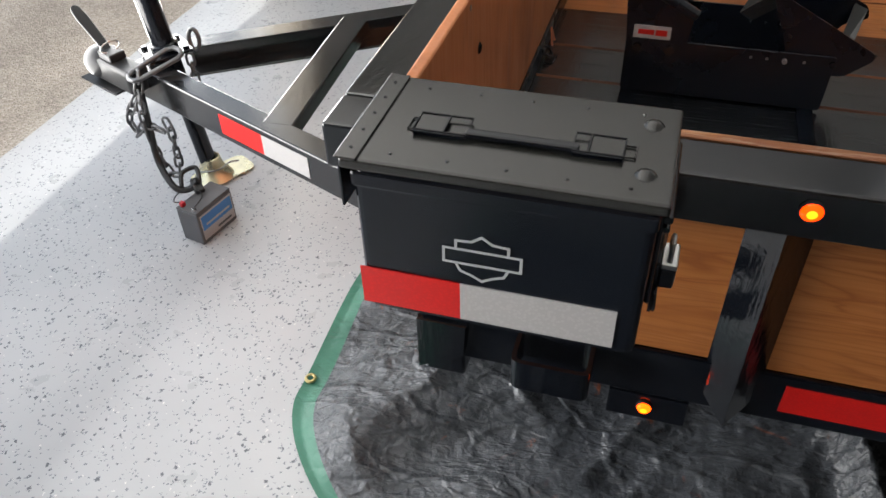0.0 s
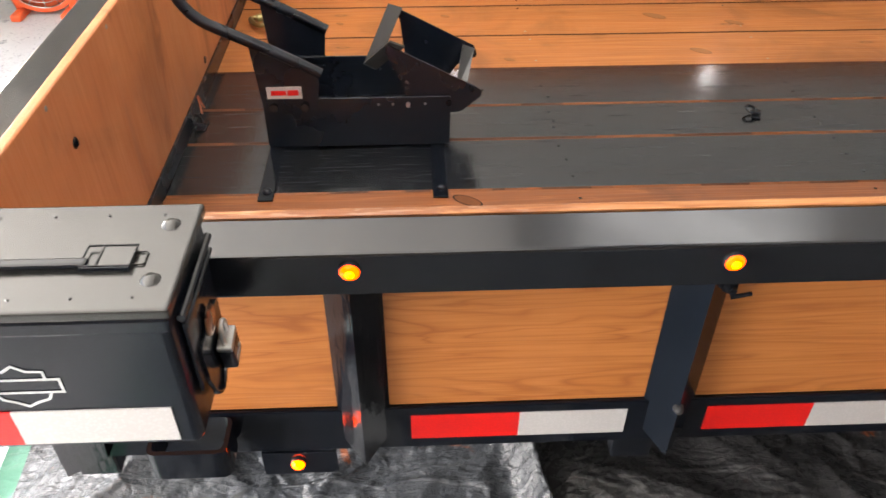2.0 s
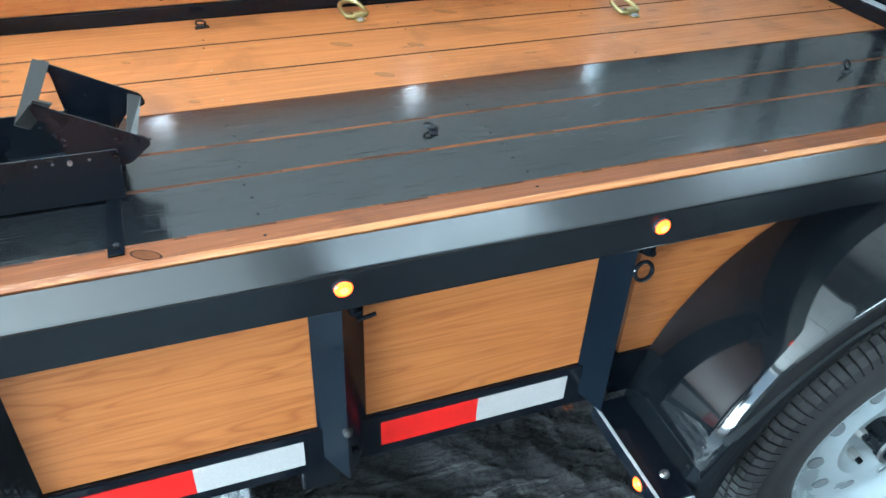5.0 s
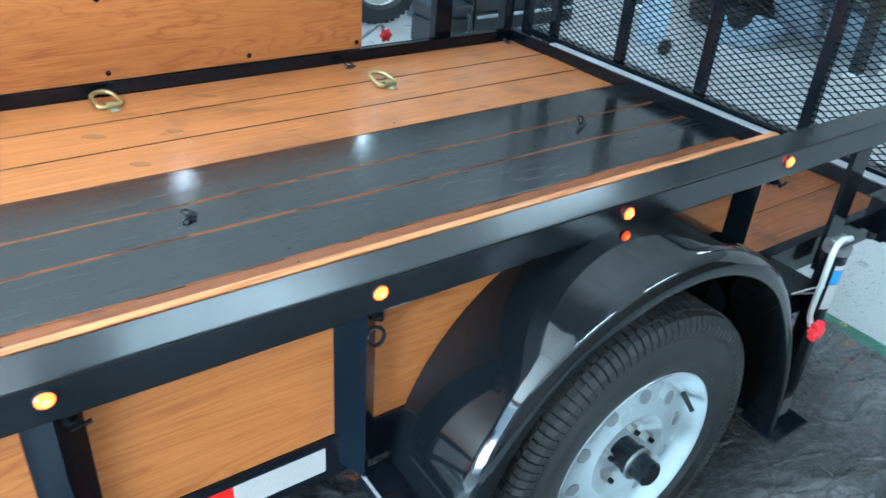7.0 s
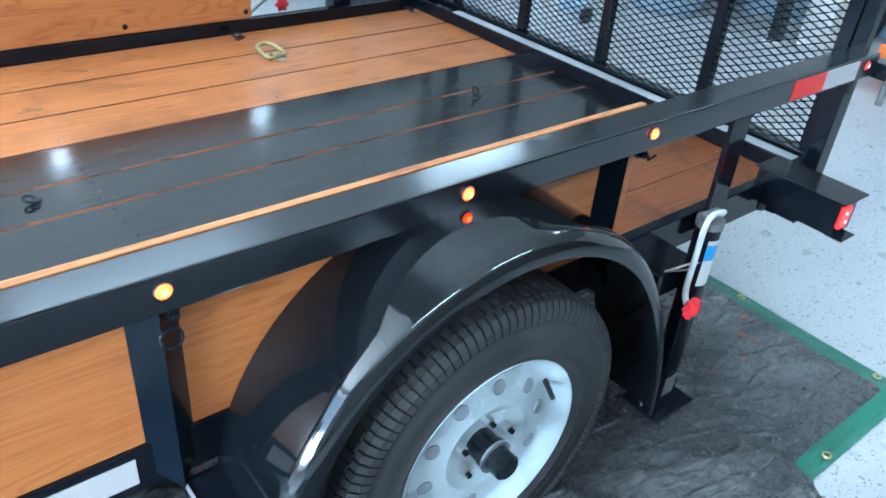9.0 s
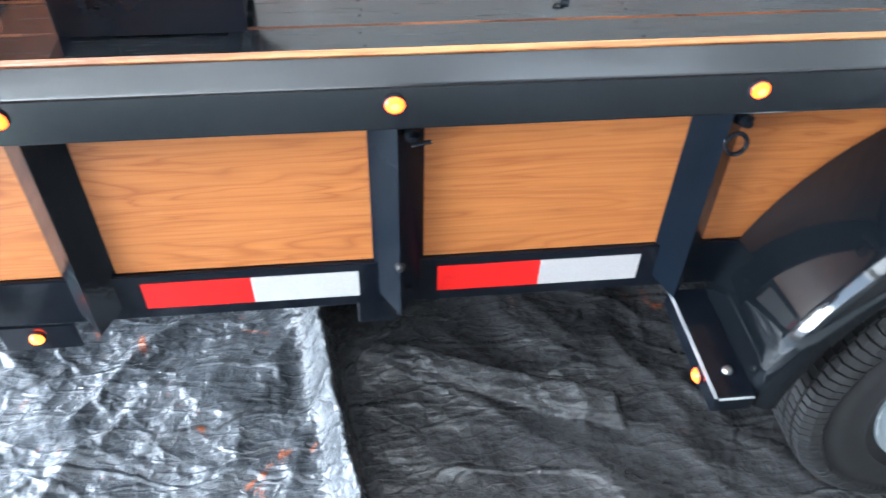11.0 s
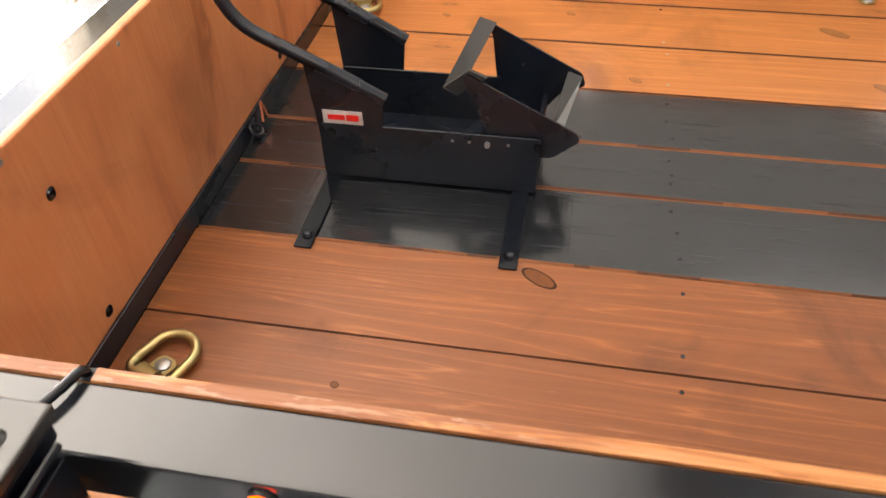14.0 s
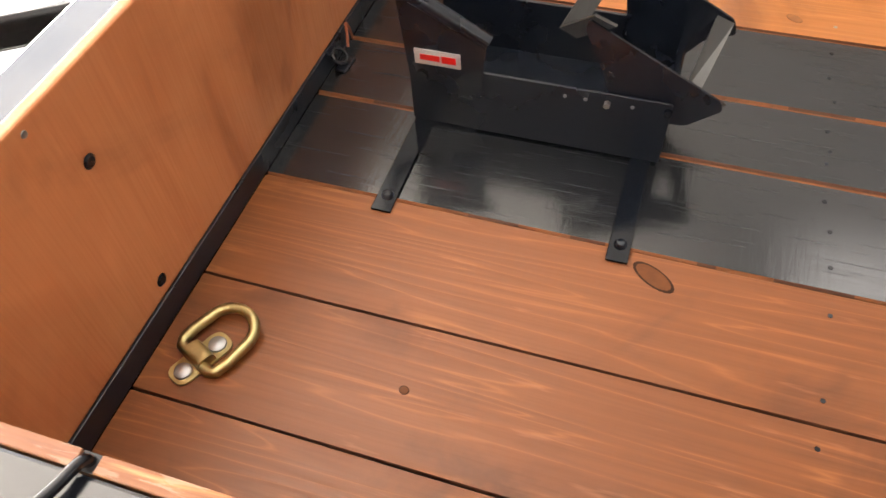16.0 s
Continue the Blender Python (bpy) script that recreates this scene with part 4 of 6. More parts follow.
# ---- tarp ----
def crease(x, y, f, stretch, turn, seed):
    """Shallow bowls that meet in sharp ridges, longer along turn."""
    c, s = math.cos(turn), math.sin(turn)
    u, w = (x * c + y * s) * f / stretch, (y * c - x * s) * f
    u += 0.45 * noise.noise((u * 0.9, w * 0.9, seed))
    w += 0.45 * noise.noise((u * 0.9, w * 0.9, seed + 5.0))
    d = noise.voronoi((u, w, seed))[0]
    return d[0] * d[0]


def tarp():
    bm = bmesh.new()
    nx, ny = 470, 300

    def place(u, v):
        # unseen near strip, added to darken the rail's reflections; it narrows at the rear
        taper = max(0.0, min(1.0, (u - 0.86) / 0.05))
        near = -1.25 + 0.83 * taper * taper * (3 - 2 * taper)
        if v < 0.14:
            y = near + (-0.40 - near) * v / 0.14
        elif v < 0.8:
            y = -0.40 + 1.10 * (v - 0.14) / 0.66
        else:
            y = 0.70 + 1.65 * (v - 0.8) / 0.2
        left = -0.77 + 0.20 * max(0.0, min(1.0, (0.20 - y) / 0.26)) ** 1.6 + 0.015 * noise.noise((y * 4, 7.7, 0))
        x = left + (1.05 - left) * u / 0.72 if u < 0.72 else 1.05 + 1.565 * (u - 0.72) / 0.28
        edge = min(x - left, 2.615 - x, y - near, 2.35 - y)
        amp = max(0.0, min(1.0, (edge - 0.02) / 0.10))
        d = x - 0.303 + 0.16 * (y - 0.17) - 0.008 * noise.noise((y * 14, 3.3, 0))
        h = 0.030 * abs(noise.noise((x * 2.1, y * 2.1, 2.1)))
        if d < 0:
            h += 0.055 * crease(x, y, 5.5, 2.2, 0.95, 1.0) + 0.016 * crease(x, y, 12.0, 2.2, 0.35, 2.0) + 0.0040 * crease(x, y, 26.0, 2.4, 1.4, 3.0)
        else:
            soft = min(1.0, d / 0.05)
            h += soft * (0.045 * crease(x, y, 4.6, 2.4, -0.55, 4.0) + 0.016 * crease(x, y, 12.0, 2.2, -0.9, 5.0) + 0.004 * crease(x, y, 30.0, 2.0, -0.4, 6.0))
        # the long upright fold where the sheet doubles back, and the flat pleat running out of it
        h += (0.080 * math.exp(-(d / 0.035) ** 2) if d < 0 else 0.080 * max(0.0, 1 - d / 0.018))
        e = y + 0.35 * (x - 0.47) - 0.225
        if d > 0 and x < 0.84:
            run = min(1.0, d / 0.06) * min(1.0, (0.84 - x) / 0.012)
            w = 0.030 + 0.05 * max(0.0, x - 0.35)
            if 0.0 < e < 0.012:
                h += 0.034 * run * (1 - e / 0.012)
            elif -w < e <= 0.0:
                h += run * (0.034 + 0.016 * e / w)
            elif -w - 0.012 < e <= -w:
                h += 0.018 * run * (1 + (e + w) / 0.012)
        return Vector((x, y, 0.004 + h * (0.05 + 0.95 * amp)))
    grid = [[bm.verts.new(place(i / nx, j / ny)) for j in range(ny + 1)] for i in range(nx + 1)]
    for i in range(nx):
        for j in range(ny):
            f = bm.faces.new((grid[i][j], grid[i + 1][j], grid[i + 1][j + 1], grid[i][j + 1]))
            c = grid[i][j].co
            f.material_index = 1 if i < 9 or i >= nx - 7 or c.y < (-0.37 if c.x > 2.1 else -1.20) or j >= ny - 2 else (2 if c.x > 0.303 - 0.16 * (c.y - 0.17) else 0)
            f.smooth = True
    return bm


mat_sheet = solid("tarp", tarp(), TARP, "crumpled brown-black tarp with green hem spread under the trailer", "tarp")
mat_sheet.data.materials.append(TARP_HEM)
mat_sheet.data.materials.append(TARP_SMOOTH)
eyelets = [(-0.750, 0.240), (-0.752, 0.80), (2.590, 0.10), (2.592, -0.33), (2.590, 0.62), (2.20, -0.40)]
for x, y in eyelets:
    g = lathe([(0.006, 0.002), (0.008, 0.0045), (0.011, 0.004), (0.013, 0.0)], at(x, y, 0.010), 20)
    me = bpy.data.meshes.new("eyelet")
    g.to_mesh(me)
    g.free()
    me.materials.append(ZINC)
    new("eyelet", me).parent = mat_sheet

# ---- ammunition can bolted to the rail ----
can = root("ammo_can", (-0.275, -0.075, 0.68), "black steel ammunition can bolted to the trailer rail", "metal box")
part("body", box((-0.412, -0.146, 0.681), (-0.140, -0.006, 0.862), 0.009, 3), BLACK_CAN, can)
part("body_band", box((-0.4132, -0.1474, 0.836), (-0.1388, -0.0048, 0.8545), 0.0035), BLACK_CAN, can)
part("lid", box((-0.419, -0.155, 0.8605), (-0.133, -0.001, 0.8725), 0.003, 3), BLACK_LID, can)
part("hinge_strip", box((-0.4215, -0.157, 0.8726), (-0.4010, -0.003, 0.8750), 0.0008), BLACK_LID, can)
part("hinge_flange", box((-0.4225, -0.150, 0.815), (-0.4195, -0.008, 0.8745), 0.001), BLACK_CAN, can)
for k in range(5):
    part("hinge_rivet", lathe([(0.0001, 0.0016), (0.0014, 0.001), (0.0021, 0.0)], at(-0.411, -0.140 + 0.030 * k, 0.8748), 8), BLACK_CAN, can)
for k in range(5):
    for y in (-0.138, -0.020):
        part("lid_rivet", lathe([(0.0001, 0.0018), (0.0013, 0.0012), (0.0020, 0.0)], at(-0.375 + 0.052 * k, y, 0.8724), 8), BLACK_LID, can)
for y in (-0.116, -0.036):
    part("domed_rivet", lathe([(0.0001, 0.0045), (0.004, 0.0042), (0.0068, 0.0028), (0.0095, 0.0)], at(-0.157, y, 0.8724), 20), BLACK_LID, can, "large domed rivet", True)
# folding handle on two brackets
part("handle", box((-0.319, -0.1015, 0.8735), (-0.216, -0.0900, 0.8795), 0.0027, 2), BLACK_CAN, can)
for x0, x1, xs, xw in ((-0.366, -0.317, -0.338, -0.373), (-0.222, -0.178, -0.208, -0.168)):
    # a flat leaf with an open square at its inner end, in a raised rim
    a, b = (x0, xs) if xs < -0.3 else (xs, x1)
    br = part("handle_bracket", box((a, -0.1000, 0.8740), (b, -0.0735, 0.8768), 0.0008), BLACK_LID, can)
    rim = [(x0, -0.1020, 0.8778), (x1, -0.1020, 0.8778), (x1, -0.0715, 0.8768), (x0, -0.0715, 0.8768)]
    part("bracket_rim", tube(rim, 0.0012, 8, True), BLACK_CAN, br)
    part("bracket_wall", box((x0, -0.1040, 0.8727), (x1, -0.1005, 0.8775), 0.001), BLACK_CAN, br)
    part("bracket_bar", tube([(xs, -0.1010, 0.8774), (xs, -0.0725, 0.8768)], 0.0013, 6), BLACK_CAN, br)
    xe = x0 if xs < -0.3 else x1
    part("wire_end", tube([(xe, -0.0960, 0.8740), (xw, -0.0960, 0.8740), (xw, -0.0780, 0.8740), (xe, -0.0780, 0.8740)], 0.0010, 6), BLACK_LID, br)
# latch, hasp and padlock on the end
part("latch_plate", box((-0.1395, -0.125, 0.735), (-0.1345, -0.025, 0.842), 0.002), BLACK_CAN, can)
part("latch_bar", rod((-0.1325, -0.135, 0.843), (-0.1325, -0.016, 0.843), 0.004, 10), BLACK_CAN, can)
part("latch_bar", rod((-0.1325, -0.130, 0.829), (-0.1325, -0.020, 0.829), 0.003, 10), BLACK_CAN, can)
part("latch_lever", turned(plate(round_poly([(-0.040, -0.055), (0.040, -0.055), (0.030, -0.13), (0.010, -0.145), (-0.010, -0.145), (-0.030, -0.13)], 0.01), 0.003, at(-0.134, -0.075, 0.835) @ END), Matrix.Identity(4)), BLACK_CAN, can)
part("latch_wire", tube(curve_pts([(-0.131, -0.050, 0.745), (-0.129, -0.062, 0.715), (-0.129, -0.085, 0.698), (-0.129, -0.105, 0.712), (-0.131, -0.118, 0.745)], 6), 0.0022, 8), BLACK_CAN, can)
part("hasp_disc", lathe([(0.0001, 0.003), (0.0125, 0.003), (0.0165, 0.0015), (0.0165, 0.0)], at(-0.131, -0.073, 0.782) @ pose(0, 0, 0, 0, 90, 0), 28), RUSTY_STEEL, can, "worn, rust-tinged steel hasp disc", True)
lock = root("padlock", (-0.120, -0.062, 0.725), "small black laminated padlock with steel shackle on the can", "padlock")
lm = at(-0.121, -0.064, 0.733) @ pose(0, 0, 0, 12, 0, 0) @ Matrix.Diagonal((0.85, 0.85, 0.85, 1))
part("lock_body", turned(box((-0.009, -0.017, -0.022), (0.009, 0.017, 0.014), 0.003, 2), lm), BLACK_POWDER, lock)
part("lock_cap", turned(box((-0.0095, -0.0172, 0.0145), (0.0095, 0.0172, 0.024), 0.002), lm), STEEL, lock, "bare steel top")
part("shackle", turned(tube(curve_pts([(0, -0.011, 0.022), (0, -0.011, 0.040), (0, -0.007, 0.049), (0, 0, 0.052), (0, 0.007, 0.049), (0, 0.011, 0.040), (0, 0.011, 0.022)], 4), 0.003, 8), lm), STEEL, lock, "bright steel shackle", True)
part("lock_mark", turned(box((0.0092, -0.012, -0.012), (0.0097, 0.012, -0.005), 0), lm), TAPE_WHITE, lock, "small pale mark")
part("red_strip", box((-0.4135, -0.1480, 0.692), (-0.311, -0.1463, 0.7395), 0), TAPE_RED, can, "red reflective strip")
part("white_strip", box((-0.311, -0.1480, 0.692), (-0.161, -0.1463, 0.7395), 0), TAPE_WHITE, can, "white reflective strip")
DECAL = painted("silver_decal", (0.42, 0.43, 0.44), 0.45)


def outline(points, w, closed=True):
    """A flat stroke along points in x, z, on the can's front."""
    bm = bmesh.new()
    n = len(points)
    p = [Vector(q) for q in points]
    rows = []
    for i in range(n):
        a = p[i] - p[i - 1] if closed or i else p[1] - p[0]
        b = p[(i + 1) % n] - p[i] if closed or i < n - 1 else a
        na, nb = Vector((-a.y, a.x)).normalized(), Vector((-b.y, b.x)).normalized()
        m = (na + nb).normalized()
        m = m * (w / 2 / max(0.4, m.dot(na)))
        rows.append([bm.verts.new((p[i].x + s * m.x, -0.1466 - dd, p[i].y + s * m.y)) for s, dd in ((1, 0), (1, 0.0006), (-1, 0.0006), (-1, 0))])
    for i in range(n if closed else n - 1):
        a, b = rows[i], rows[(i + 1) % n]
        for k in range(3):
            bm.faces.new((a[k], a[k + 1], b[k + 1], b[k]))
    return bm


lx, lz = -0.2895, 0.7745
part("decal", outline([(lx - 0.037, lz - 0.0085), (lx + 0.037, lz - 0.0085), (lx + 0.037, lz + 0.0085), (lx - 0.037, lz + 0.0085)], 0.0026), DECAL, can, "silver outline of a bar")
part("decal", outline([(lx - 0.025, lz + 0.010), (lx - 0.025, lz + 0.0185), (lx - 0.010, lz + 0.0195), (lx, lz + 0.0265), (lx + 0.010, lz + 0.0195), (lx + 0.025, lz + 0.0185), (lx + 0.025, lz + 0.010)], 0.0026, False), DECAL, can, "silver outline above the bar")
part("decal", outline([(lx + 0.025, lz - 0.010), (lx + 0.021, lz - 0.018), (lx + 0.010, lz - 0.022), (lx, lz - 0.0275), (lx - 0.010, lz - 0.022), (lx - 0.021, lz - 0.018), (lx - 0.025, lz - 0.010)], 0.0026, False), DECAL, can, "silver outline below the bar")

# ---- wheel chock on the deck ----
chock = root("wheel_chock", (-0.04, 0.92, DECK), "black steel motorcycle wheel chock bolted to the deck", "wheel chock")
ARM = [(-0.112, 0.600), (-0.20, 0.648), (-0.285, 0.690), (-0.333, 0.716), (-0.362, 0.748), (-0.383, 0.800), (-0.405, 0.880), (-0.420, 0.960)]
for y, s in ((0.832, -1), (1.000, 1)):
    part("side_plate", plate(round_poly([(-0.240, DECK + 0.004), (0.152, DECK + 0.004), (0.155, 0.546 if s < 0 else 0.562), (-0.240, 0.546 if s < 0 else 0.562)], 0.006), 0.004, at(0, y, 0) @ SIDE, 0.0006), BLACK_POWDER, chock)
    yo = y - 0.0045 if s < 0 else y + 0.0045
    dz = 0.0 if s < 0 else 0.018
    part("front_plate", plate([(-0.236, 0.500), (-0.126, 0.500), (-0.116, 0.597 + dz), (-0.250, 0.668 + dz)], 0.004, at(0, yo, 0) @ SIDE, 0.0006), BLACK_POWDER, chock)
    part("arm", tube(curve_pts([(x, yo + 0.002, z + dz + 0.004) for x, z in ARM], 5), 0.0115, 14), BLACK_POWDER, chock, smooth=True)
    for x in (-0.216, -0.151):
        part("hex_bolt", rod((x, yo, 0.531), (x, yo + s * 0.008 + (0.004 if s > 0 else 0), 0.531), 0.0095, 6), BLACK_TONGUE, chock)
    for k, x in enumerate((0.002, 0.032, 0.064, 0.100)):
        bolt = k == 2
        part("bolt" if bolt else "bolt_hole", rod((x, y + (0.002 if s < 0 else 0), 0.530), (x, y - 0.0008 + (s * 0.0075 if bolt else s * 0.0003) + (0.0045 if s > 0 else 0), 0.530), 0.0050 if bolt else 0.0030, 6 if bolt else 10), STEEL if bolt else GALV, chock)
top = [p for p in ARM[-1:]][0]
arch = [(top[0], 0.8295, top[1] + 0.004), (-0.432, 0.832, 1.02), (-0.442, 0.86, 1.065), (-0.445, 0.918, 1.080), (-0.442, 0.975, 1.070), (-0.432, 1.004, 1.03), (top[0], 1.0065, top[1] + 0.022)]
part("arm_arch", tube(curve_pts(arch, 6), 0.0115, 14), BLACK_POWDER, chock, smooth=True)
part("floor_pan", box((-0.238, 0.836, 0.4615), (0.150, 1.000, 0.4655), 0.001), BLACK_POWDER, chock)
part("back_wall", box((-0.238, 0.838, DECK + 0.006), (-0.235, 0.999, 0.500), 0.0006), BLACK_POWDER, chock)
# rocking cradle
near_out = [(0.024, 0.660), (0.217, 0.558), (0.221, 0.544), (0.176, 0.506), (0.150, 0.505), (0.070, 0.520), (0.052, 0.575), (0.020, 0.645)]
far_out = [(0.026, 0.684), (0.215, 0.584), (0.222, 0.560), (0.180, 0.545), (0.150, 0.505), (0.065, 0.520), (0.056, 0.590), (0.050, 0.650)]
part("cradle_plate", plate(round_poly(near_out, 0.008), 0.004, at(0, 0.8385, 0) @ SIDE), BLACK_POWDER, chock)
part("cradle_plate", plate(round_poly(far_out, 0.008), 0.004, at(0, 0.9935, 0) @ SIDE), BLACK_POWDER, chock)


def strip(a, b, wa, wb, t=0.004):
    """A flat bar from a to b whose width at the ends is given by the vectors wa and wb."""
    a, b, wa, wb = Vector(a), Vector(b), Vector(wa), Vector(wb)
    n = (b - a).cross(wa).normalized() * t
    bm = bmesh.new()
    lo = [bm.verts.new(q) for q in (a, b, b + wb, a + wa)]
    hi = [bm.verts.new(q + n) for q in (a, b, b + wb, a + wa)]
    bm.faces.new(lo)
    bm.faces.new(hi)
    for k in range(4):
        bm.faces.new((lo[k], lo[(k + 1) % 4], hi[(k + 1) % 4], hi[k]))
    return bm


CRADLE = painted("worn_black_coat", (0.035, 0.035, 0.034), 0.42, 0.08, grain=0.4)
part("cradle_bar", strip((0.026, 0.994, 0.684), (-0.030, 0.920, 0.580), (0.030, 0, -0.010), (0.026, 0, -0.014)), CRADLE, chock)
part("cradle_bar", strip((-0.030, 0.920, 0.580), (0.030, 0.842, 0.664), (0.026, 0, -0.014), (0.030, 0, -0.012)), CRADLE, chock)
part("cradle_bar", strip((0.215, 0.994, 0.580), (0.190, 0.920, 0.510), (-0.026, 0, 0.010), (-0.024, 0, -0.012)), CRADLE, chock)
part("cradle_bar", strip((0.190, 0.920, 0.510), (0.222, 0.842, 0.556), (-0.024, 0, -0.012), (-0.026, 0, -0.006)), CRADLE, chock)
part("pivot_pin", rod((0.150, 0.826, 0.532), (0.150, 1.012, 0.532), 0.006, 12), BLACK_CAN, chock)
for x in (-0.238, 0.110):
    st = part("strap", box((x, 0.630, DECK + 0.0005), (x + 0.031, 1.218, DECK + 0.0050), 0.001), BLACK, chock)
    for y in (0.660, 1.19):
        part("bolt_head", lathe([(0.0001, 0.007), (0.006, 0.006), (0.0085, 0.003), (0.0095, 0.0)], at(x + 0.016, y, DECK + 0.005), 16), BLACK_POWDER, st, smooth=True)
part("label_plate", box((-0.227, 0.8262, 0.550), (-0.155, 0.8275, 0.577), 0.0004), TAPE_WHITE, chock, "small white maker's label")
part("label_mark", box((-0.218, 0.8254, 0.5585), (-0.187, 0.8263, 0.5685), 0), TAPE_RED, chock, "red marks on the label")
part("label_mark", box((-0.184, 0.8254, 0.5575), (-0.162, 0.8263, 0.5695), 0), TAPE_RED, chock, "red marks on the label")


# ---- tie-down rings ----
def d_ring(place, turn, lift=8.0, group="zinc tie-down rings"):
    r = root("tie_down_ring", place, "yellow zinc steel D-ring bolted to the wooden deck", "D-ring", group)
    m = at(*place) @ pose(0, 0, 0, 0, 0, turn)
    st = part("bracket", turned(plate(round_poly([(-0.0185, -0.044), (0.0185, -0.044), (0.0185, 0.044), (-0.0185, 0.044)], 0.016, 6), 0.0038, at(0, 0, 0.0004), 0.0006), m), ZINC, r)
    part("bridge", turned(plate(round_poly([(-0.015, 0.004), (-0.012, 0.017), (-0.006, 0.0205), (0.006, 0.0205), (0.012, 0.017), (0.015, 0.004)], 0.005), 0.034, Matrix(((0, 0, 1, -0.017), (1, 0, 0, 0), (0, 1, 0, 0), (0, 0, 0, 1)))), m), ZINC, st)
    for y in (-0.027, 0.027):
        part("bolt_head", turned(lathe([(0.0001, 0.0052), (0.008, 0.0046), (0.0115, 0.0026), (0.0125, 0.0)], at(0, y, 0.0042), 18), m), GALV, r, "round plated bolt head", True)
    pts = [(-0.036, 0.0), (-0.038, 0.020), (-0.036, 0.040)] + [(0.036 * math.cos(a), 0.048 + 0.034 * math.sin(a)) for a in [math.pi - k * math.pi / 10 for k in range(11)]] + [(0.036, 0.040), (0.038, 0.020), (0.036, 0.0), (0.030, -0.006), (0.0, -0.007), (-0.030, -0.006)]
    lm = m @ at(0, 0, 0.010) @ pose(0, 0, 0, lift, 0, 0)
    part("ring", turned(tube([(x, y, 0) for x, y in pts], 0.0074, 12, True), lm), ZINC, r, smooth=True)
    return r


d_ring((-0.357, 0.330, DECK), -26, 4)
d_ring((-0.350, 1.540, DECK), 200, 6)
d_ring((0.888, 1.735, DECK), 12, 14)
d_ring((1.795, 1.550, DECK), 10, 14)


def eye_bolt(place, turn, stand):
    r = root("tie_down_eye", place, "small black steel tie-down loop on the deck", "tie-down", "black tie-down loops")
    m = at(*place) @ pose(0, 0, 0, 0, 0, turn)
    part("base", turned(box((-0.022, -0.010, 0.0003), (0.022, 0.010, 0.004), 0.0015), m), BLACK_POWDER, r)
    part("boss", turned(rod((0, 0, 0.003), (0, 0, 0.010), 0.008, 6), m), BLACK_POWDER, r)
    lm = m @ at(0, 0, 0.009) @ pose(0, 0, 0, stand, 0, 0)
    part("loop", turned(tube([(0.0145 * math.cos(a), 0.012 + 0.0145 * math.sin(a), 0) for a in [k * math.pi / 10 for k in range(20)]], 0.0032, 8, True), lm), BLACK_POWDER, r, smooth=True)
    return r


eye_bolt((0.874, 0.940, DECK), 70, 16)
eye_bolt((2.190, 0.955, DECK), 20, 60)
eye_bolt((0.403, 1.765, DECK), 10, 10)
eye_bolt((1.775, 1.785, DECK), 30, 10)
eye_bolt((-0.405, 0.935, DECK), 85, 40)
eye_bolt((2.560, 1.815, DECK), 60, 10)
tag = root("copper_clip", (-0.412, 0.985, DECK), "thin copper-coloured clip on the front tie-down loop", "clip")
part("wire", tube(curve_pts([(-0.408, 0.960, 0.446), (-0.412, 0.972, 0.464), (-0.415, 0.980, 0.480), (-0.412, 0.984, 0.466), (-0.406, 0.980, 0.450)], 5), 0.0026, 8), painted("copper", (0.75, 0.30, 0.18), 0.35, metal=1.0), tag)

# bent hook that clamps the can over the rail
hook = root("rail_hook", (-0.172, 0.045, 0.803), "black steel hook bent over the trailer rail", "hook")
part("hook_bar", tube(curve_pts([(-0.176, 0.0760, 0.788), (-0.176, 0.0755, 0.800), (-0.177, 0.070, 0.808), (-0.181, 0.050, 0.811), (-0.191, 0.026, 0.811), (-0.203, 0.006, 0.807)], 6), 0.0046, 12), BLACK_CAN, hook, smooth=True)

# ---- stabiliser jacks at the rear ----
CRANK = painted("bright_plating", (0.62, 0.63, 0.62), 0.35, 0.08, metal=0.4)
BLUE_LABEL = painted("blue_label", (0.05, 0.22, 0.55), 0.4)


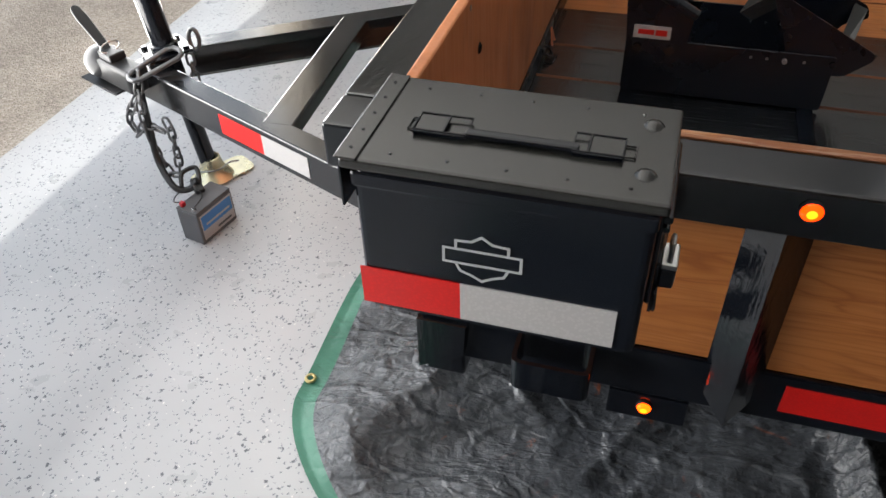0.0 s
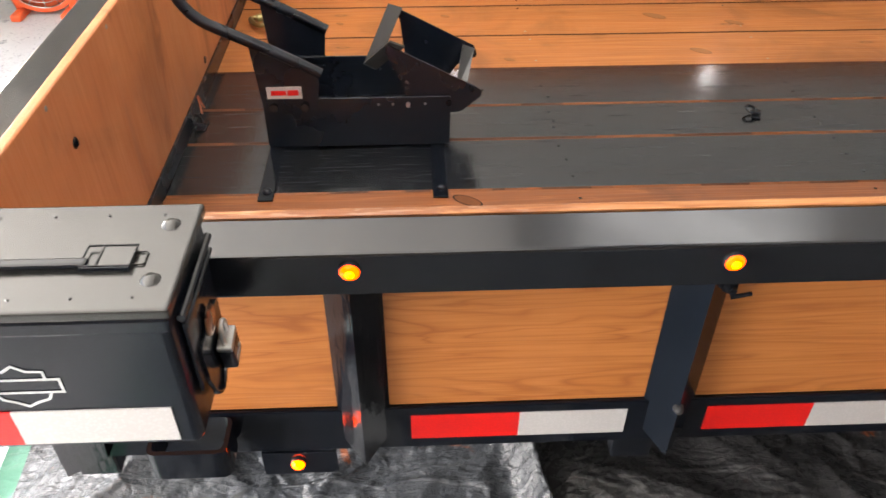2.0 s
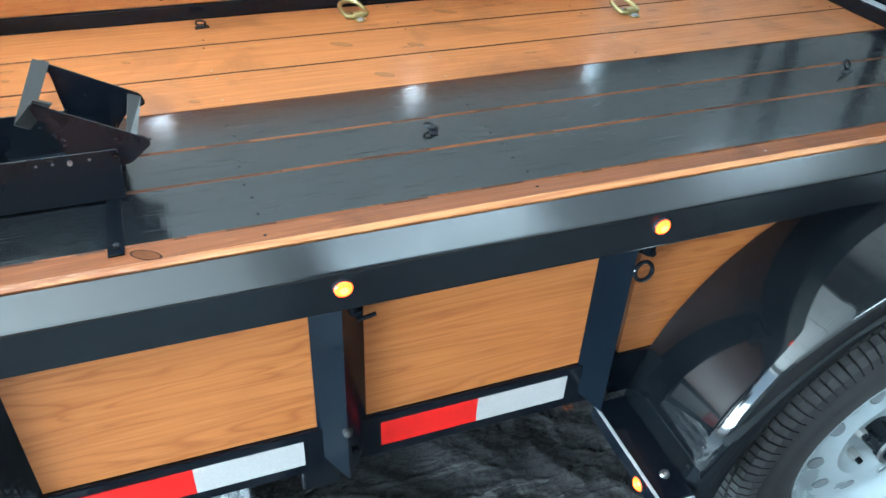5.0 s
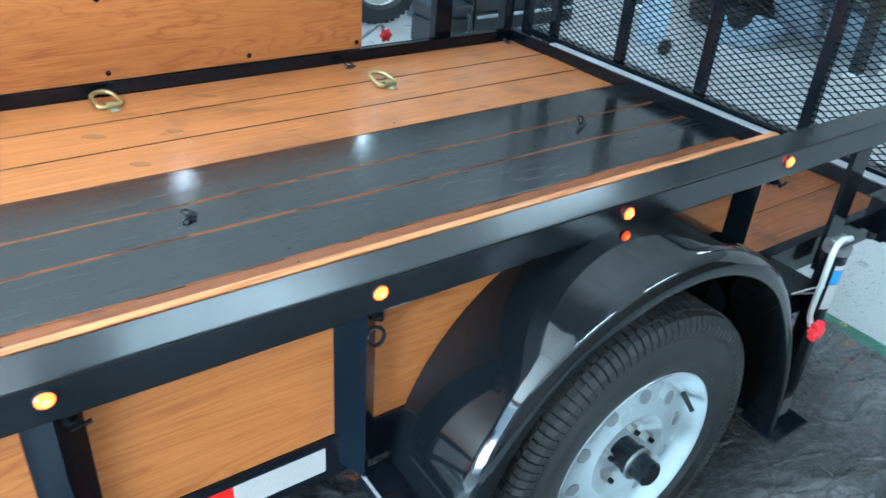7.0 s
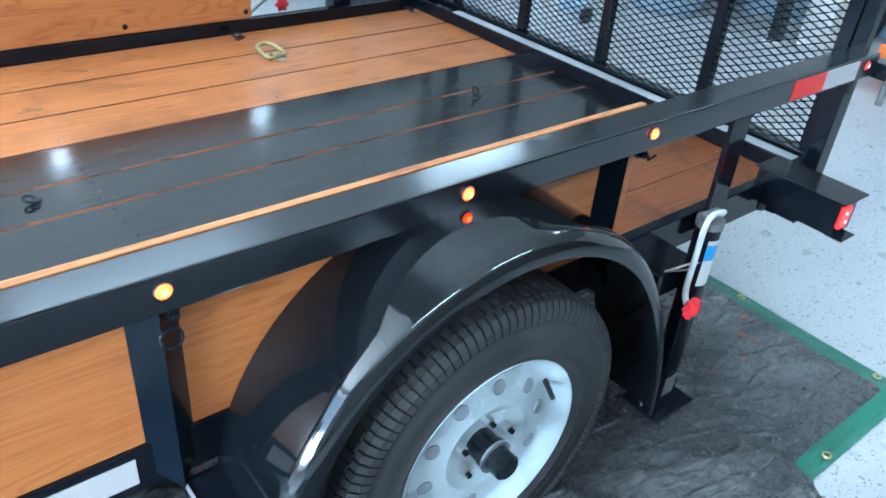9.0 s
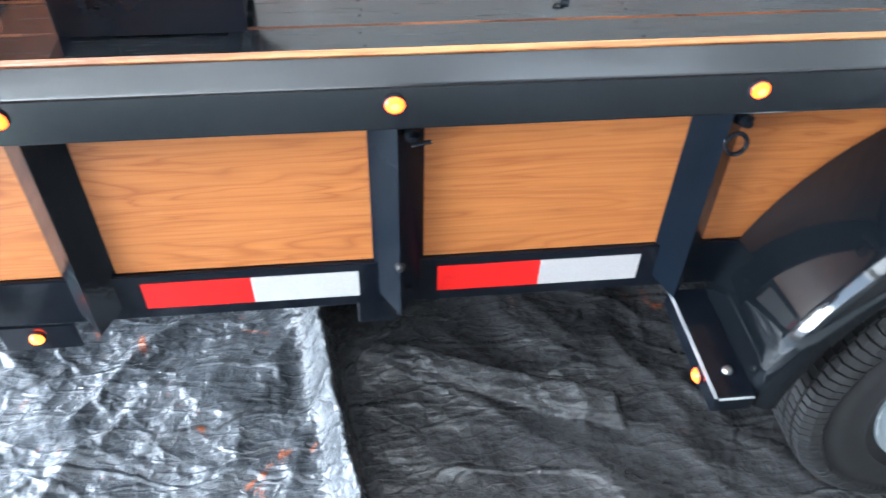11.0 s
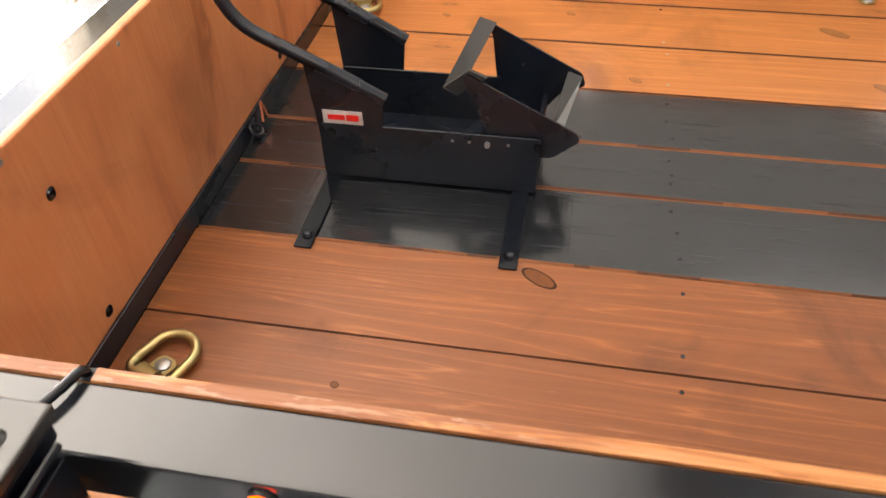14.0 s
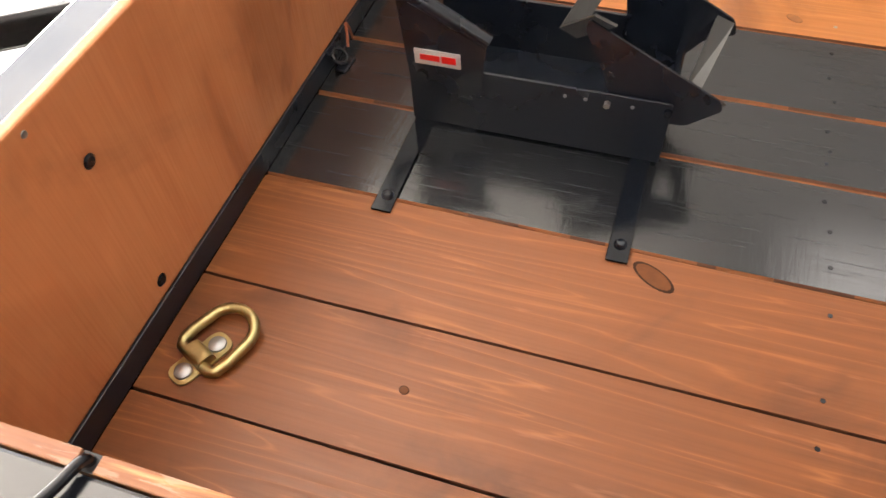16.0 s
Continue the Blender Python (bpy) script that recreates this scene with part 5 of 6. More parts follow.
def stabiliser(x, y, s):
    """s: -1 outward to the near side, 1 to the far side."""
    r = root("stabiliser_jack", (x, y, 0.0), "black drop-leg stabiliser jack with steel crank and red knob", "jack", "stabiliser jacks")
    part("outer_tube", rod((x, y, 0.20), (x, y, 0.575), 0.027, 24), BLACK, r, smooth=True)
    part("inner_leg", box((x - 0.019, y - 0.019, 0.094), (x + 0.019, y + 0.019, 0.22), 0.003), BLACK, r)
    part("leg_wear", box((x - 0.0195, y + s * 0.0192 - 0.0004, 0.12), (x + 0.0195, y + s * 0.0192 + 0.0004, 0.175), 0), GALV, r, "bare worn band on the leg")
    part("foot_plate", box((x - 0.07, y - 0.055, 0.086), (x + 0.07, y + 0.055, 0.094), 0.002), BLACK, r)
    for sx in (-1, 1):
        part("foot_gusset", plate([(x + sx * 0.02, 0.094), (x + sx * 0.065, 0.094), (x + sx * 0.02, 0.19)], 0.006, at(0, y - 0.003, 0) @ SIDE), BLACK, r)
    part("cap", rod((x, y, 0.575), (x, y, 0.592), 0.029, 24), GREY_PLASTIC, r, smooth=True)
    part("top_clip", box((x - 0.022, y - 0.012, 0.592), (x + 0.03, y + 0.012, 0.606), 0.004), GALV, r)
    for z0, z1, mt, lb in ((0.505, 0.540, BLUE_LABEL, "blue printed label"), (0.440, 0.504, TAPE_WHITE, "white printed label"), (0.541, 0.552, TAPE_WHITE, "white printed label")):
        lab = lathe([(0.0274, 0.0), (0.0274, z1 - z0)], at(x, y, z0), 24)
        bmesh.ops.delete(lab, geom=[f for f in lab.faces if (f.calc_center_median() - Vector((x, y, 0))).to_2d().normalized().dot(Vector((0.2, s)).normalized()) < 0.45], context="FACES")
        part("label", lab, mt, r, lb)
    part("crank", tube(curve_pts([(x + 0.02, y + s * 0.012, 0.606), (x - 0.02, y + s * 0.012, 0.612), (x - 0.045, y + s * 0.016, 0.590), (x - 0.050, y + s * 0.018, 0.52), (x - 0.050, y + s * 0.018, 0.44), (x - 0.052, y + s * 0.030, 0.412)], 5), 0.0065, 10), CRANK, r, "plated steel crank", True)
    knob = lathe([(0.0001, 0.018), (0.010, 0.017), (0.019, 0.012), (0.021, 0.004), (0.017, -0.006), (0.0001, -0.008)], at(x - 0.052, y + s * 0.040, 0.410) @ (OUT if s < 0 else pose(0, 0, 0, -90)), 24)
    for v in knob.verts:
        d = Vector((v.co.x - x + 0.052, 0, v.co.z - 0.410))
        if d.length > 0.015:
            v.co += d.normalized() * 0.005 * math.cos(6 * math.atan2(d.z, d.x))
    part("knob", knob, RED_PLASTIC, r, "red star knob", True)
    part("bracket", box((x - 0.10, min(y - s * 0.02, y - s * 0.15), 0.41), (x + 0.03, max(y - s * 0.02, y - s * 0.15), 0.47), 0.003), BLACK, r)
    part("spring_pin", tube(curve_pts([(x - 0.085, y - s * 0.02, 0.478), (x - 0.03, y + s * 0.012, 0.500), (x - 0.012, y + s * 0.005, 0.475), (x - 0.085, y - s * 0.02, 0.478)], 4), 0.0025, 8), STEEL, r)
    return r


stabiliser(1.925, -0.085, -1)
# the far one is swung up level, its crank resting outward
fj = root("stabiliser_jack", (1.75, 2.02, 0.39), "black stabiliser jack swung up level, with steel crank and red knob", "jack", "stabiliser jacks")
part("outer_tube", rod((1.52, 2.02, 0.395), (1.90, 2.02, 0.395), 0.027, 24), BLACK, fj, smooth=True)
part("inner_leg", box((1.38, 2.001, 0.376), (1.53, 2.039, 0.414), 0.003), BLACK, fj)
part("foot_plate", box((1.372, 1.965, 0.325), (1.380, 2.075, 0.465), 0.002), BLACK, fj)
part("cap", rod((1.90, 2.02, 0.395), (1.918, 2.02, 0.395), 0.029, 24), GREY_PLASTIC, fj, smooth=True)
part("bracket", box((1.70, 1.877, 0.37), (1.78, 1.993, 0.42), 0.003), BLACK, fj)
part("crank", tube(curve_pts([(1.915, 2.02, 0.410), (1.935, 2.03, 0.430), (1.955, 2.04, 0.443), (2.010, 2.055, 0.468), (2.055, 2.06, 0.489), (2.075, 2.06, 0.482), (2.080, 2.06, 0.462)], 6), 0.0065, 10), GALV, fj, "plated steel crank", True)
fk = lathe([(0.0001, 0.020), (0.013, 0.019), (0.024, 0.013), (0.027, 0.004), (0.021, -0.006), (0.0001, -0.008)], at(2.085, 2.055, 0.446) @ OUT, 24)
for v in fk.verts:
    d = Vector((v.co.x - 2.085, 0, v.co.z - 0.446))
    if d.length > 0.015:
        v.co += d.normalized() * 0.005 * math.cos(6 * math.atan2(d.z, d.x))
part("knob", fk, RED_PLASTIC, fj, "red star knob", True)

# ---- ramp gate ----
gate = root("ramp_gate", (2.68, 0.96, 0.44), "raised black ramp gate with expanded metal mesh", "gate")
for y in (0.105, 0.47, 0.885, 1.28, 1.665):
    part("upright", box((2.668, y - 0.019, 0.492), (2.698, y + 0.019, 1.50), 0.003), BLACK, gate)
part("end_upright", box((2.664, 0.044, 0.40), (2.700, 0.080, 1.50), 0.003), BLACK, gate)
part("end_upright", box((2.664, 1.820, 0.40), (2.700, 1.856, 1.50), 0.003), BLACK, gate)
part("bottom_bar", box((2.652, 0.087, 0.440), (2.702, 1.813, 0.490), 0.003), BLACK, gate)
part("top_bar", box((2.652, 0.087, 1.452), (2.702, 1.813, 1.498), 0.003), BLACK, gate)
mesh_bm = bmesh.new()
PITCH, STEP, Z0 = 0.050, 0.0104, 0.495
verts, faces = [], []
for i in range(92):
    z = Z0 + i * STEP
    pts = []
    for j in range(70):
        y = 0.092 + j * PITCH / 2
        if y > 1.812:
            break
        up = (j + i) % 2
        pts.append((y, z + (STEP / 2 if up else -STEP / 2) * 0.98))
    for (ya, za), (yb, zb) in zip(pts, pts[1:]):
        n = len(verts)
        w = 0.0017
        for yy, zz in ((ya, za), (yb, zb)):
            verts += [(2.6985, yy, zz - w), (2.6985, yy, zz + w), (2.7035, yy, zz + w), (2.7035, yy, zz - w)]
        faces += [(n, n + 1, n + 5, n + 4), (n + 1, n + 2, n + 6, n + 5), (n + 2, n + 3, n + 7, n + 6), (n + 3, n, n + 4, n + 7)]
me = bpy.data.meshes.new("expanded_mesh")
me.from_pydata([(x - 2.68, y - 0.96, z - 0.44) for x, y, z in verts], [], faces)
me.materials.append(BLACK)
em = new("expanded_mesh", me)
em.parent = gate
tagged(em, kind="stuff")
part("hinge_tube", rod((2.650, 0.10, 0.425), (2.650, 0.30, 0.425), 0.014, 16), BLACK, gate, smooth=True)
part("hinge_tube", rod((2.650, 1.60, 0.425), (2.650, 1.80, 0.425), 0.014, 16), BLACK, gate, smooth=True)
part("latch_bracket", box((2.665, -0.03, 0.735), (2.72, 0.03, 0.775), 0.003), BLACK, gate)
part("latch_handle", rod((2.70, -0.025, 0.665), (2.70, -0.025, 0.755), 0.009, 12), GREY_PLASTIC, gate)

# ---- tongue jack, chains, battery ----
tj = root("tongue_jack", (-1.312, 0.842, 0.0), "black tongue jack standing on a pale yellow zinc foot", "jack")
jm = at(-1.312, 0.842, 0) @ (Vector((-1.350, 0.836, 0.385)) - Vector((-1.312, 0.842, 0))).to_track_quat("Z", "Y").to_matrix().to_4x4()
part("outer_tube", turned(rod((0, 0, 0.32), (0, 0, 0.95), 0.0275, 24), jm), BLACK_OLD, tj, smooth=True)
part("inner_tube", turned(rod((0, 0, 0.05), (0, 0, 0.36), 0.0225, 24), jm), BLACK_OLD, tj, smooth=True)
part("mount_plate", turned(turned(box((-0.055, -0.055, 0.386), (0.055, 0.055, 0.393), 0.001), pose(0, 0, 0, 0, 0, 40)), jm), BLACK_OLD, tj)
part("collar", turned(lathe([(0.028, 0.393), (0.034, 0.395), (0.034, 0.409), (0.028, 0.412)], at(0, 0, 0), 24), jm), BLACK_OLD, tj)
for dx, dy in ((-0.042, -0.042), (0.042, -0.042), (0.042, 0.042), (-0.042, 0.042)):
    part("plate_bolt", turned(turned(rod((dx, dy, 0.393), (dx, dy, 0.401), 0.008, 6), pose(0, 0, 0, 0, 0, 40)), jm), BLACK_OLD, tj)
fm = at(-1.300, 0.868, 0) @ pose(0, 0, 0, 0, 0, 58)
PALE_ZINC = painted("pale_zinc", (0.72, 0.66, 0.45), 0.30, 0.1, metal=0.9, scale=3)
part("foot", turned(plate(round_poly([(-0.085, -0.045), (0.085, -0.045), (0.085, 0.045), (-0.085, 0.045)], 0.028, 6), 0.006, at(0, 0, 0.002), 0.001), fm), PALE_ZINC, tj, "pale zinc foot plate")
part("foot_cone", turned(lathe([(0.055, 0.008), (0.045, 0.022), (0.033, 0.040), (0.027, 0.070), (0.024, 0.072)], at(-0.026, 0, 0), 28), fm), PALE_ZINC, tj, "pale zinc socket", True)
part("foot_pin", turned(tube(curve_pts([(-0.075, -0.01, 0.045), (-0.03, -0.045, 0.050), (0.012, -0.03, 0.047), (0.04, -0.035, 0.044)], 5), 0.0028, 8), fm), STEEL, tj)


def chain(name, path, label, link=0.036, wire=0.0035):
    r = root(name, path[0], label, "chain", "safety chains")
    pts = curve_pts(path, 10)
    d, marks, acc = 0.0, [], 0.0
    for a, b in zip(pts, pts[1:]):
        L = (b - a).length
        while acc <= d + L:
            t = (acc - d) / max(L, 1e-6)
            marks.append((a.lerp(b, t), (b - a).normalized()))
            acc += link * 0.72
        d += L
    for i, (p, dr) in enumerate(marks):
        q = dr.to_track_quat("X", "Z").to_matrix().to_4x4()
        m = at(*p) @ q @ Matrix.Rotation(radians(90 * (i % 2) + 20), 4, "X")
        h = link / 2 - 0.009
        loop = [(-h, 0.009, 0), (h, 0.009, 0), (h + 0.0065, 0.0065, 0), (h + 0.009, 0, 0), (h + 0.0065, -0.0065, 0), (h, -0.009, 0), (-h, -0.009, 0), (-h - 0.0065, -0.0065, 0), (-h - 0.009, 0, 0), (-h - 0.0065, 0.0065, 0)]
        part("link", turned(tube(loop, wire, 6, True), m), DULL_STEEL, r, smooth=True)
    return r


chain("safety_chain", [(-1.344, 0.704, 0.384), (-1.351, 0.689, 0.314), (-1.351, 0.689, 0.204), (-1.324, 0.689, 0.124), (-1.294, 0.689, 0.134), (-1.289, 0.694, 0.234), (-1.304, 0.699, 0.289)], "galvanised safety chain hanging from the tongue")
chain("safety_chain", [(-1.379, 0.704, 0.314), (-1.404, 0.699, 0.264), (-1.389, 0.699, 0.224), (-1.359, 0.694, 0.254), (-1.309, 0.694, 0.244)], "galvanised safety chain hanging from the tongue")
chain("safety_chain", [(-1.310, 0.869, 0.350), (-1.308, 0.867, 0.290), (-1.306, 0.867, 0.215)], "galvanised safety chain hanging from the tongue")
hk = root("carabiner", (-1.329, 0.749, 0.384), "large steel carabiner lying over the tongue", "carabiner")
km = at(-1.324, 0.754, 0.394) @ pose(0, 0, 0, 8, -10, 62)
part("body", turned(tube([(-0.055, 0.020, 0), (0.045, 0.026, 0), (0.062, 0.018, 0), (0.068, 0, 0), (0.062, -0.018, 0), (0.045, -0.024, 0), (-0.055, -0.018, 0), (-0.070, -0.010, 0), (-0.074, 0.002, 0), (-0.068, 0.015, 0)], 0.0062, 10, True), km), DULL_STEEL, hk, smooth=True)
part("spring_gate", turned(tube([(-0.03, -0.021, 0.004), (0.03, -0.024, 0.004), (0.03, -0.027, -0.002), (-0.03, -0.024, -0.002)], 0.002, 6, True), km), DULL_STEEL, hk)
hk2 = root("carabiner", (-1.304, 0.902, 0.376), "small steel snap hook on the far tongue beam", "carabiner")
km = at(-1.306, 0.898, 0.392) @ pose(0, 0, 0, 80, 0, 25)
part("body", turned(tube([(0.012 * math.cos(a), 0.026 * math.sin(a), 0) for a in [k * math.pi / 8 for k in range(16)]], 0.0055, 8, True), km), DULL_STEEL, hk2, smooth=True)

bat = root("battery", (-1.209, 0.641, 0.0), "small grey sealed battery with blue and white label on the floor", "battery")
bmx = at(-1.209, 0.641, 0) @ pose(0, 0, 0, 0, 0, -12)
part("case", turned(box((-0.033, -0.063, 0.001), (0.033, 0.063, 0.092), 0.003), bmx), GREY_PLASTIC, bat)
part("lid", turned(box((-0.033, -0.063, 0.0925), (0.033, 0.063, 0.099), 0.003), bmx), GREY_PLASTIC, bat)
part("label", turned(box((0.0328, -0.055, 0.012), (0.0336, 0.058, 0.085), 0), bmx), TAPE_WHITE, bat, "white printed label")
part("label_band", turned(box((0.0334, -0.052, 0.040), (0.0341, 0.055, 0.080), 0), bmx), BLUE_LABEL, bat, "blue band of the label")
part("label_text", turned(box((0.0340, -0.040, 0.050), (0.0346, 0.045, 0.056), 0), bmx), TAPE_WHITE, bat, "pale bar of print")
part("label_text", turned(box((0.0340, -0.005, 0.020), (0.0346, 0.045, 0.026), 0), bmx), GREY_PLASTIC, bat, "dark bar of print")
part("terminal", turned(box((-0.026, -0.056, 0.099), (-0.014, -0.044, 0.112), 0.002), bmx), RED_PLASTIC, bat, "red terminal cover")
part("terminal", turned(box((0.014, -0.056, 0.099), (0.022, -0.046, 0.106), 0.001), bmx), STEEL, bat)
part("lead", turned(tube(curve_pts([(-0.020, -0.050, 0.110), (-0.035, -0.060, 0.115), (-0.045, -0.03, 0.118), (-0.02, 0.0, 0.115), (0.01, -0.01, 0.112), (0.018, -0.05, 0.106)], 6), 0.0016, 6), bmx), CABLE, bat)
cb = root("wiring_cable", (-1.230, 0.677, 0.10), "black wiring cable from the tongue to the battery", "cable")
part("cable", tube(curve_pts([(-1.351, 0.704, 0.339), (-1.348, 0.692, 0.24), (-1.340, 0.677, 0.16), (-1.285, 0.642, 0.115), (-1.255, 0.657, 0.105), (-1.235, 0.672, 0.125)], 8), 0.0085, 10), CABLE, cb, smooth=True)
part("cable", tube(curve_pts([(-1.270, 0.649, 0.115), (-1.280, 0.677, 0.135), (-1.255, 0.702, 0.14), (-1.235, 0.677, 0.115), (-1.228, 0.649, 0.102)], 8), 0.006, 10), CABLE, cb, smooth=True)
part("plug", turned(box((-0.022, -0.012, -0.010), (0.022, 0.012, 0.010), 0.004), at(-1.237, 0.667, 0.110) @ pose(0, 0, 0, 0, 25, -40)), CABLE, cb)

# ---- fan by the door jamb ----
FAN_ORANGE = painted("orange_plastic", (0.80, 0.12, 0.03), 0.4)
fan = root("floor_fan", (-1.495, 2.66, 0.0), "orange round floor fan with wire grille by the door jamb", "fan")
fo = at(-1.495, 2.70, 0.172) @ pose(0, 0, 0, 105, 0, 4)
part("drum", lathe([(0.128, 0.055), (0.150, 0.060), (0.158, 0.045), (0.158, -0.05), (0.146, -0.06), (0.135, -0.05), (0.132, 0.04)], fo, 44), FAN_ORANGE, fan, smooth=True)
for k in range(5):
    part("grille_ring", turned(tube([(0.026 * (k + 1) * math.cos(a), 0.026 * (k + 1) * math.sin(a), 0.056) for a in [j * math.pi / 16 for j in range(32)]], 0.002, 6, True), fo), STEEL, fan)
for k in range(6):
    a = k * math.pi / 6
    part("grille_spoke", turned(rod((-0.13 * math.cos(a), -0.13 * math.sin(a), 0.055), (0.13 * math.cos(a), 0.13 * math.sin(a), 0.055), 0.002, 6), fo), STEEL, fan)
part("back_plate", turned(rod((0, 0, -0.045), (0, 0, -0.035), 0.132, 36), fo), CABLE, fan)
part("motor", turned(rod((0, 0, -0.03), (0, 0, 0.03), 0.05, 24), fo), CABLE, fan)
for dx in (-0.105, 0.105):
    part("foot", box((-1.495 + dx - 0.022, 2.60, 0.0), (-1.495 + dx + 0.022, 2.78, 0.03), 0.008, 2), FAN_ORANGE, fan)
    part("stand", turned(box((-0.014, -0.02, 0.0), (0.014, 0.02, 0.16), 0.005), at(-1.495 + dx * 1.05, 2.70, 0.028) @ pose(0, 0, 0, 0, 18 * dx / 0.105, 0)), FAN_ORANGE, fan)

# ---- the rest of the garage, seen past the tail of the trailer ----
BLUE_BAG = painted("blue_fabric", (0.015, 0.045, 0.42), 0.65, grain=0.6)
ORANGE = painted("orange_paint", (0.85, 0.17, 0.015), 0.35)
YELLOW = painted("yellow_plastic", (0.85, 0.72, 0.02), 0.4)
BLUE_GREY = painted("blue_grey_paint", (0.16, 0.22, 0.30), 0.5)
CHEST = painted("dark_tool_chest", (0.018, 0.020, 0.024), 0.35)
RED_METAL = painted("red_metal", (0.45, 0.02, 0.02), 0.35)

bike = root("motorcycle_wheel", (3.0, 3.66, 0.0), "knobbly black motorcycle wheel standing on the garage floor", "wheel")
wm = at(3.0, 3.66, 0.335) @ OUT
part("tyre", lathe([(0.215, -0.035), (0.240, -0.058), (0.295, -0.055), (0.322, -0.045), (0.333, -0.02), (0.335, 0.0), (0.333, 0.02), (0.322, 0.045), (0.295, 0.055), (0.240, 0.058), (0.215, 0.035)], wm, 56), RUBBER, bike, "black rubber tyre", True)
kn = bmesh.new()
for k in range(46):
    for s in (-0.036, 0.0, 0.036):
        join(kn, turned(box((-0.008, -0.012, -0.010), (0.008, 0.012, 0.010), 0), wm @ Matrix.Rotation(2 * math.pi * (k + (0.5 if s else 0)) / 46, 4, "Z") @ at(0.334 - abs(s) * 0.22, 0, s)))
part("tread_block", kn, RUBBER, bike)
part("rim", lathe([(0.219, -0.034), (0.206, -0.028), (0.196, 0.0), (0.206, 0.028), (0.219, 0.034), (0.208, 0.0)], wm, 56), STEEL, bike, "bright rim", True)
part("hub", lathe([(0.0001, 0.06), (0.03, 0.06), (0.035, 0.02), (0.035, -0.02), (0.03, -0.06), (0.0001, -0.06)], wm, 24), GALV, bike)
part("brake_disc", lathe([(0.06, 0.045), (0.140, 0.045), (0.140, 0.049), (0.06, 0.049)], wm, 40), CHEST, bike)
for k in range(18):
    a = 2 * math.pi * k / 18
    part("spoke", turned(rod((0.033 * math.cos(a), 0.033 * math.sin(a), 0.03 * (-1) ** k), (0.200 * math.cos(a + 0.25), 0.200 * math.sin(a + 0.25), 0), 0.002, 6), wm), STEEL, bike)

case = root("plastic_case", (3.12, 3.10, 0.0), "black plastic equipment case with handles on the floor", "case")
part("shell", box((2.98, 3.0, 0.0), (3.27, 3.24, 0.17), 0.02, 3), CHEST, case)
part("shell_lid", turned(box((2.975, 2.995, 0.171), (3.275, 3.245, 0.25), 0.025, 3), Matrix.Identity(4)), CHEST, case)
for x in (3.03, 3.22):
    part("handle", tube(curve_pts([(x, 2.995, 0.19), (x, 2.96, 0.18), (x, 2.955, 0.10), (x, 2.995, 0.08)], 5), 0.011, 10), CHEST, case, smooth=True)

chest = root("tool_chest", (3.89, 3.42, 0.0), "black steel tool chest with bright drawer handles", "tool chest")
part("carcass", box((3.43, 3.22, 0.0), (4.31, 3.71, 0.98), 0.006), CHEST, chest)
for z0, z1 in ((0.02, 0.125), (0.135, 0.328), (0.338, 0.535), (0.545, 0.74), (0.75, 0.95)):
    dr = part("drawer", box((3.445, 3.202, z0), (4.295, 3.2195, z1), 0.004), CHEST, chest)
    for x0, x1 in ((3.455, 3.855), (3.885, 4.285)):
        part("drawer_handle", box((x0, 3.185, z1 - 0.030), (x1, 3.2015, z1 - 0.010), 0.004), RIM_WHITE, dr, "long bright drawer pull")
panel = root("storage_cabinet", (3.34, 3.45, 0.0), "blue-grey steel cabinet beside the tool chest", "cabinet")
part("body", box((3.28, 3.34, 0.0), (3.415, 3.75, 1.10), 0.006), BLUE_GREY, panel)
part("door", box((3.285, 3.325, 0.02), (3.41, 3.3395, 1.08), 0.003), BLUE_GREY, panel)

bench = root("workbench", (5.7, 2.0, 0.0), "dark steel workbench with grey top along the garage", "workbench")
part("worktop", box((5.05, 1.45, 0.80), (6.6, 3.4, 0.85), 0.006), GREY_PLASTIC, bench)
for x, y in ((5.10, 1.55), (5.10, 3.3), (6.5, 1.55), (6.5, 3.3)):
    lg = part("leg", box((x - 0.035, y - 0.035, 0.0), (x + 0.035, y + 0.035, 0.80), 0.004), CHEST, bench)
    part("foot", box((x - 0.05, y - 0.05, 0.0), (x + 0.05, y + 0.05, 0.03), 0.006), WHITE_PAINT, lg)
part("shelf", box((5.15, 1.6, 0.42), (6.5, 3.3, 0.45), 0.004), CHEST, bench)


def bin_box(x, y, z, sx, sy, sz, material, label, cat="box", name="storage_bin"):
    r = root(name, (x, y, z), label, cat)
    part("tub", box((x - sx / 2, y - sy / 2, z), (x + sx / 2, y + sy / 2, z + sz * 0.86), 0.008), material, r)
    part("lid", box((x - sx / 2 - 0.008, y - sy / 2 - 0.008, z + sz * 0.862), (x + sx / 2 + 0.008, y + sy / 2 + 0.008, z + sz), 0.006), material, r)
    return r


LIGHT_BLUE = painted("pale_blue_plastic", (0.36, 0.46, 0.58), 0.5)
bin_box(5.75, 2.35, 0.0, 0.30, 0.36, 0.26, LIGHT_BLUE, "pale blue plastic storage bin under the bench")
bin_box(5.80, 1.95, 0.0, 0.30, 0.34, 0.24, LIGHT_BLUE, "pale blue plastic storage bin under the bench")
bin_box(6.15, 1.30, 0.0, 0.45, 0.30, 0.20, LIGHT_BLUE, "pale blue plastic storage bin on the floor")
bin_box(5.95, 2.85, 0.0, 0.35, 0.40, 0.32, CHEST, "dark storage bin under the bench")
bin_box(5.35, 1.75, 0.451, 0.25, 0.22, 0.16, RED_METAL, "red metal tool box on the shelf", "tool box", "tool_box")
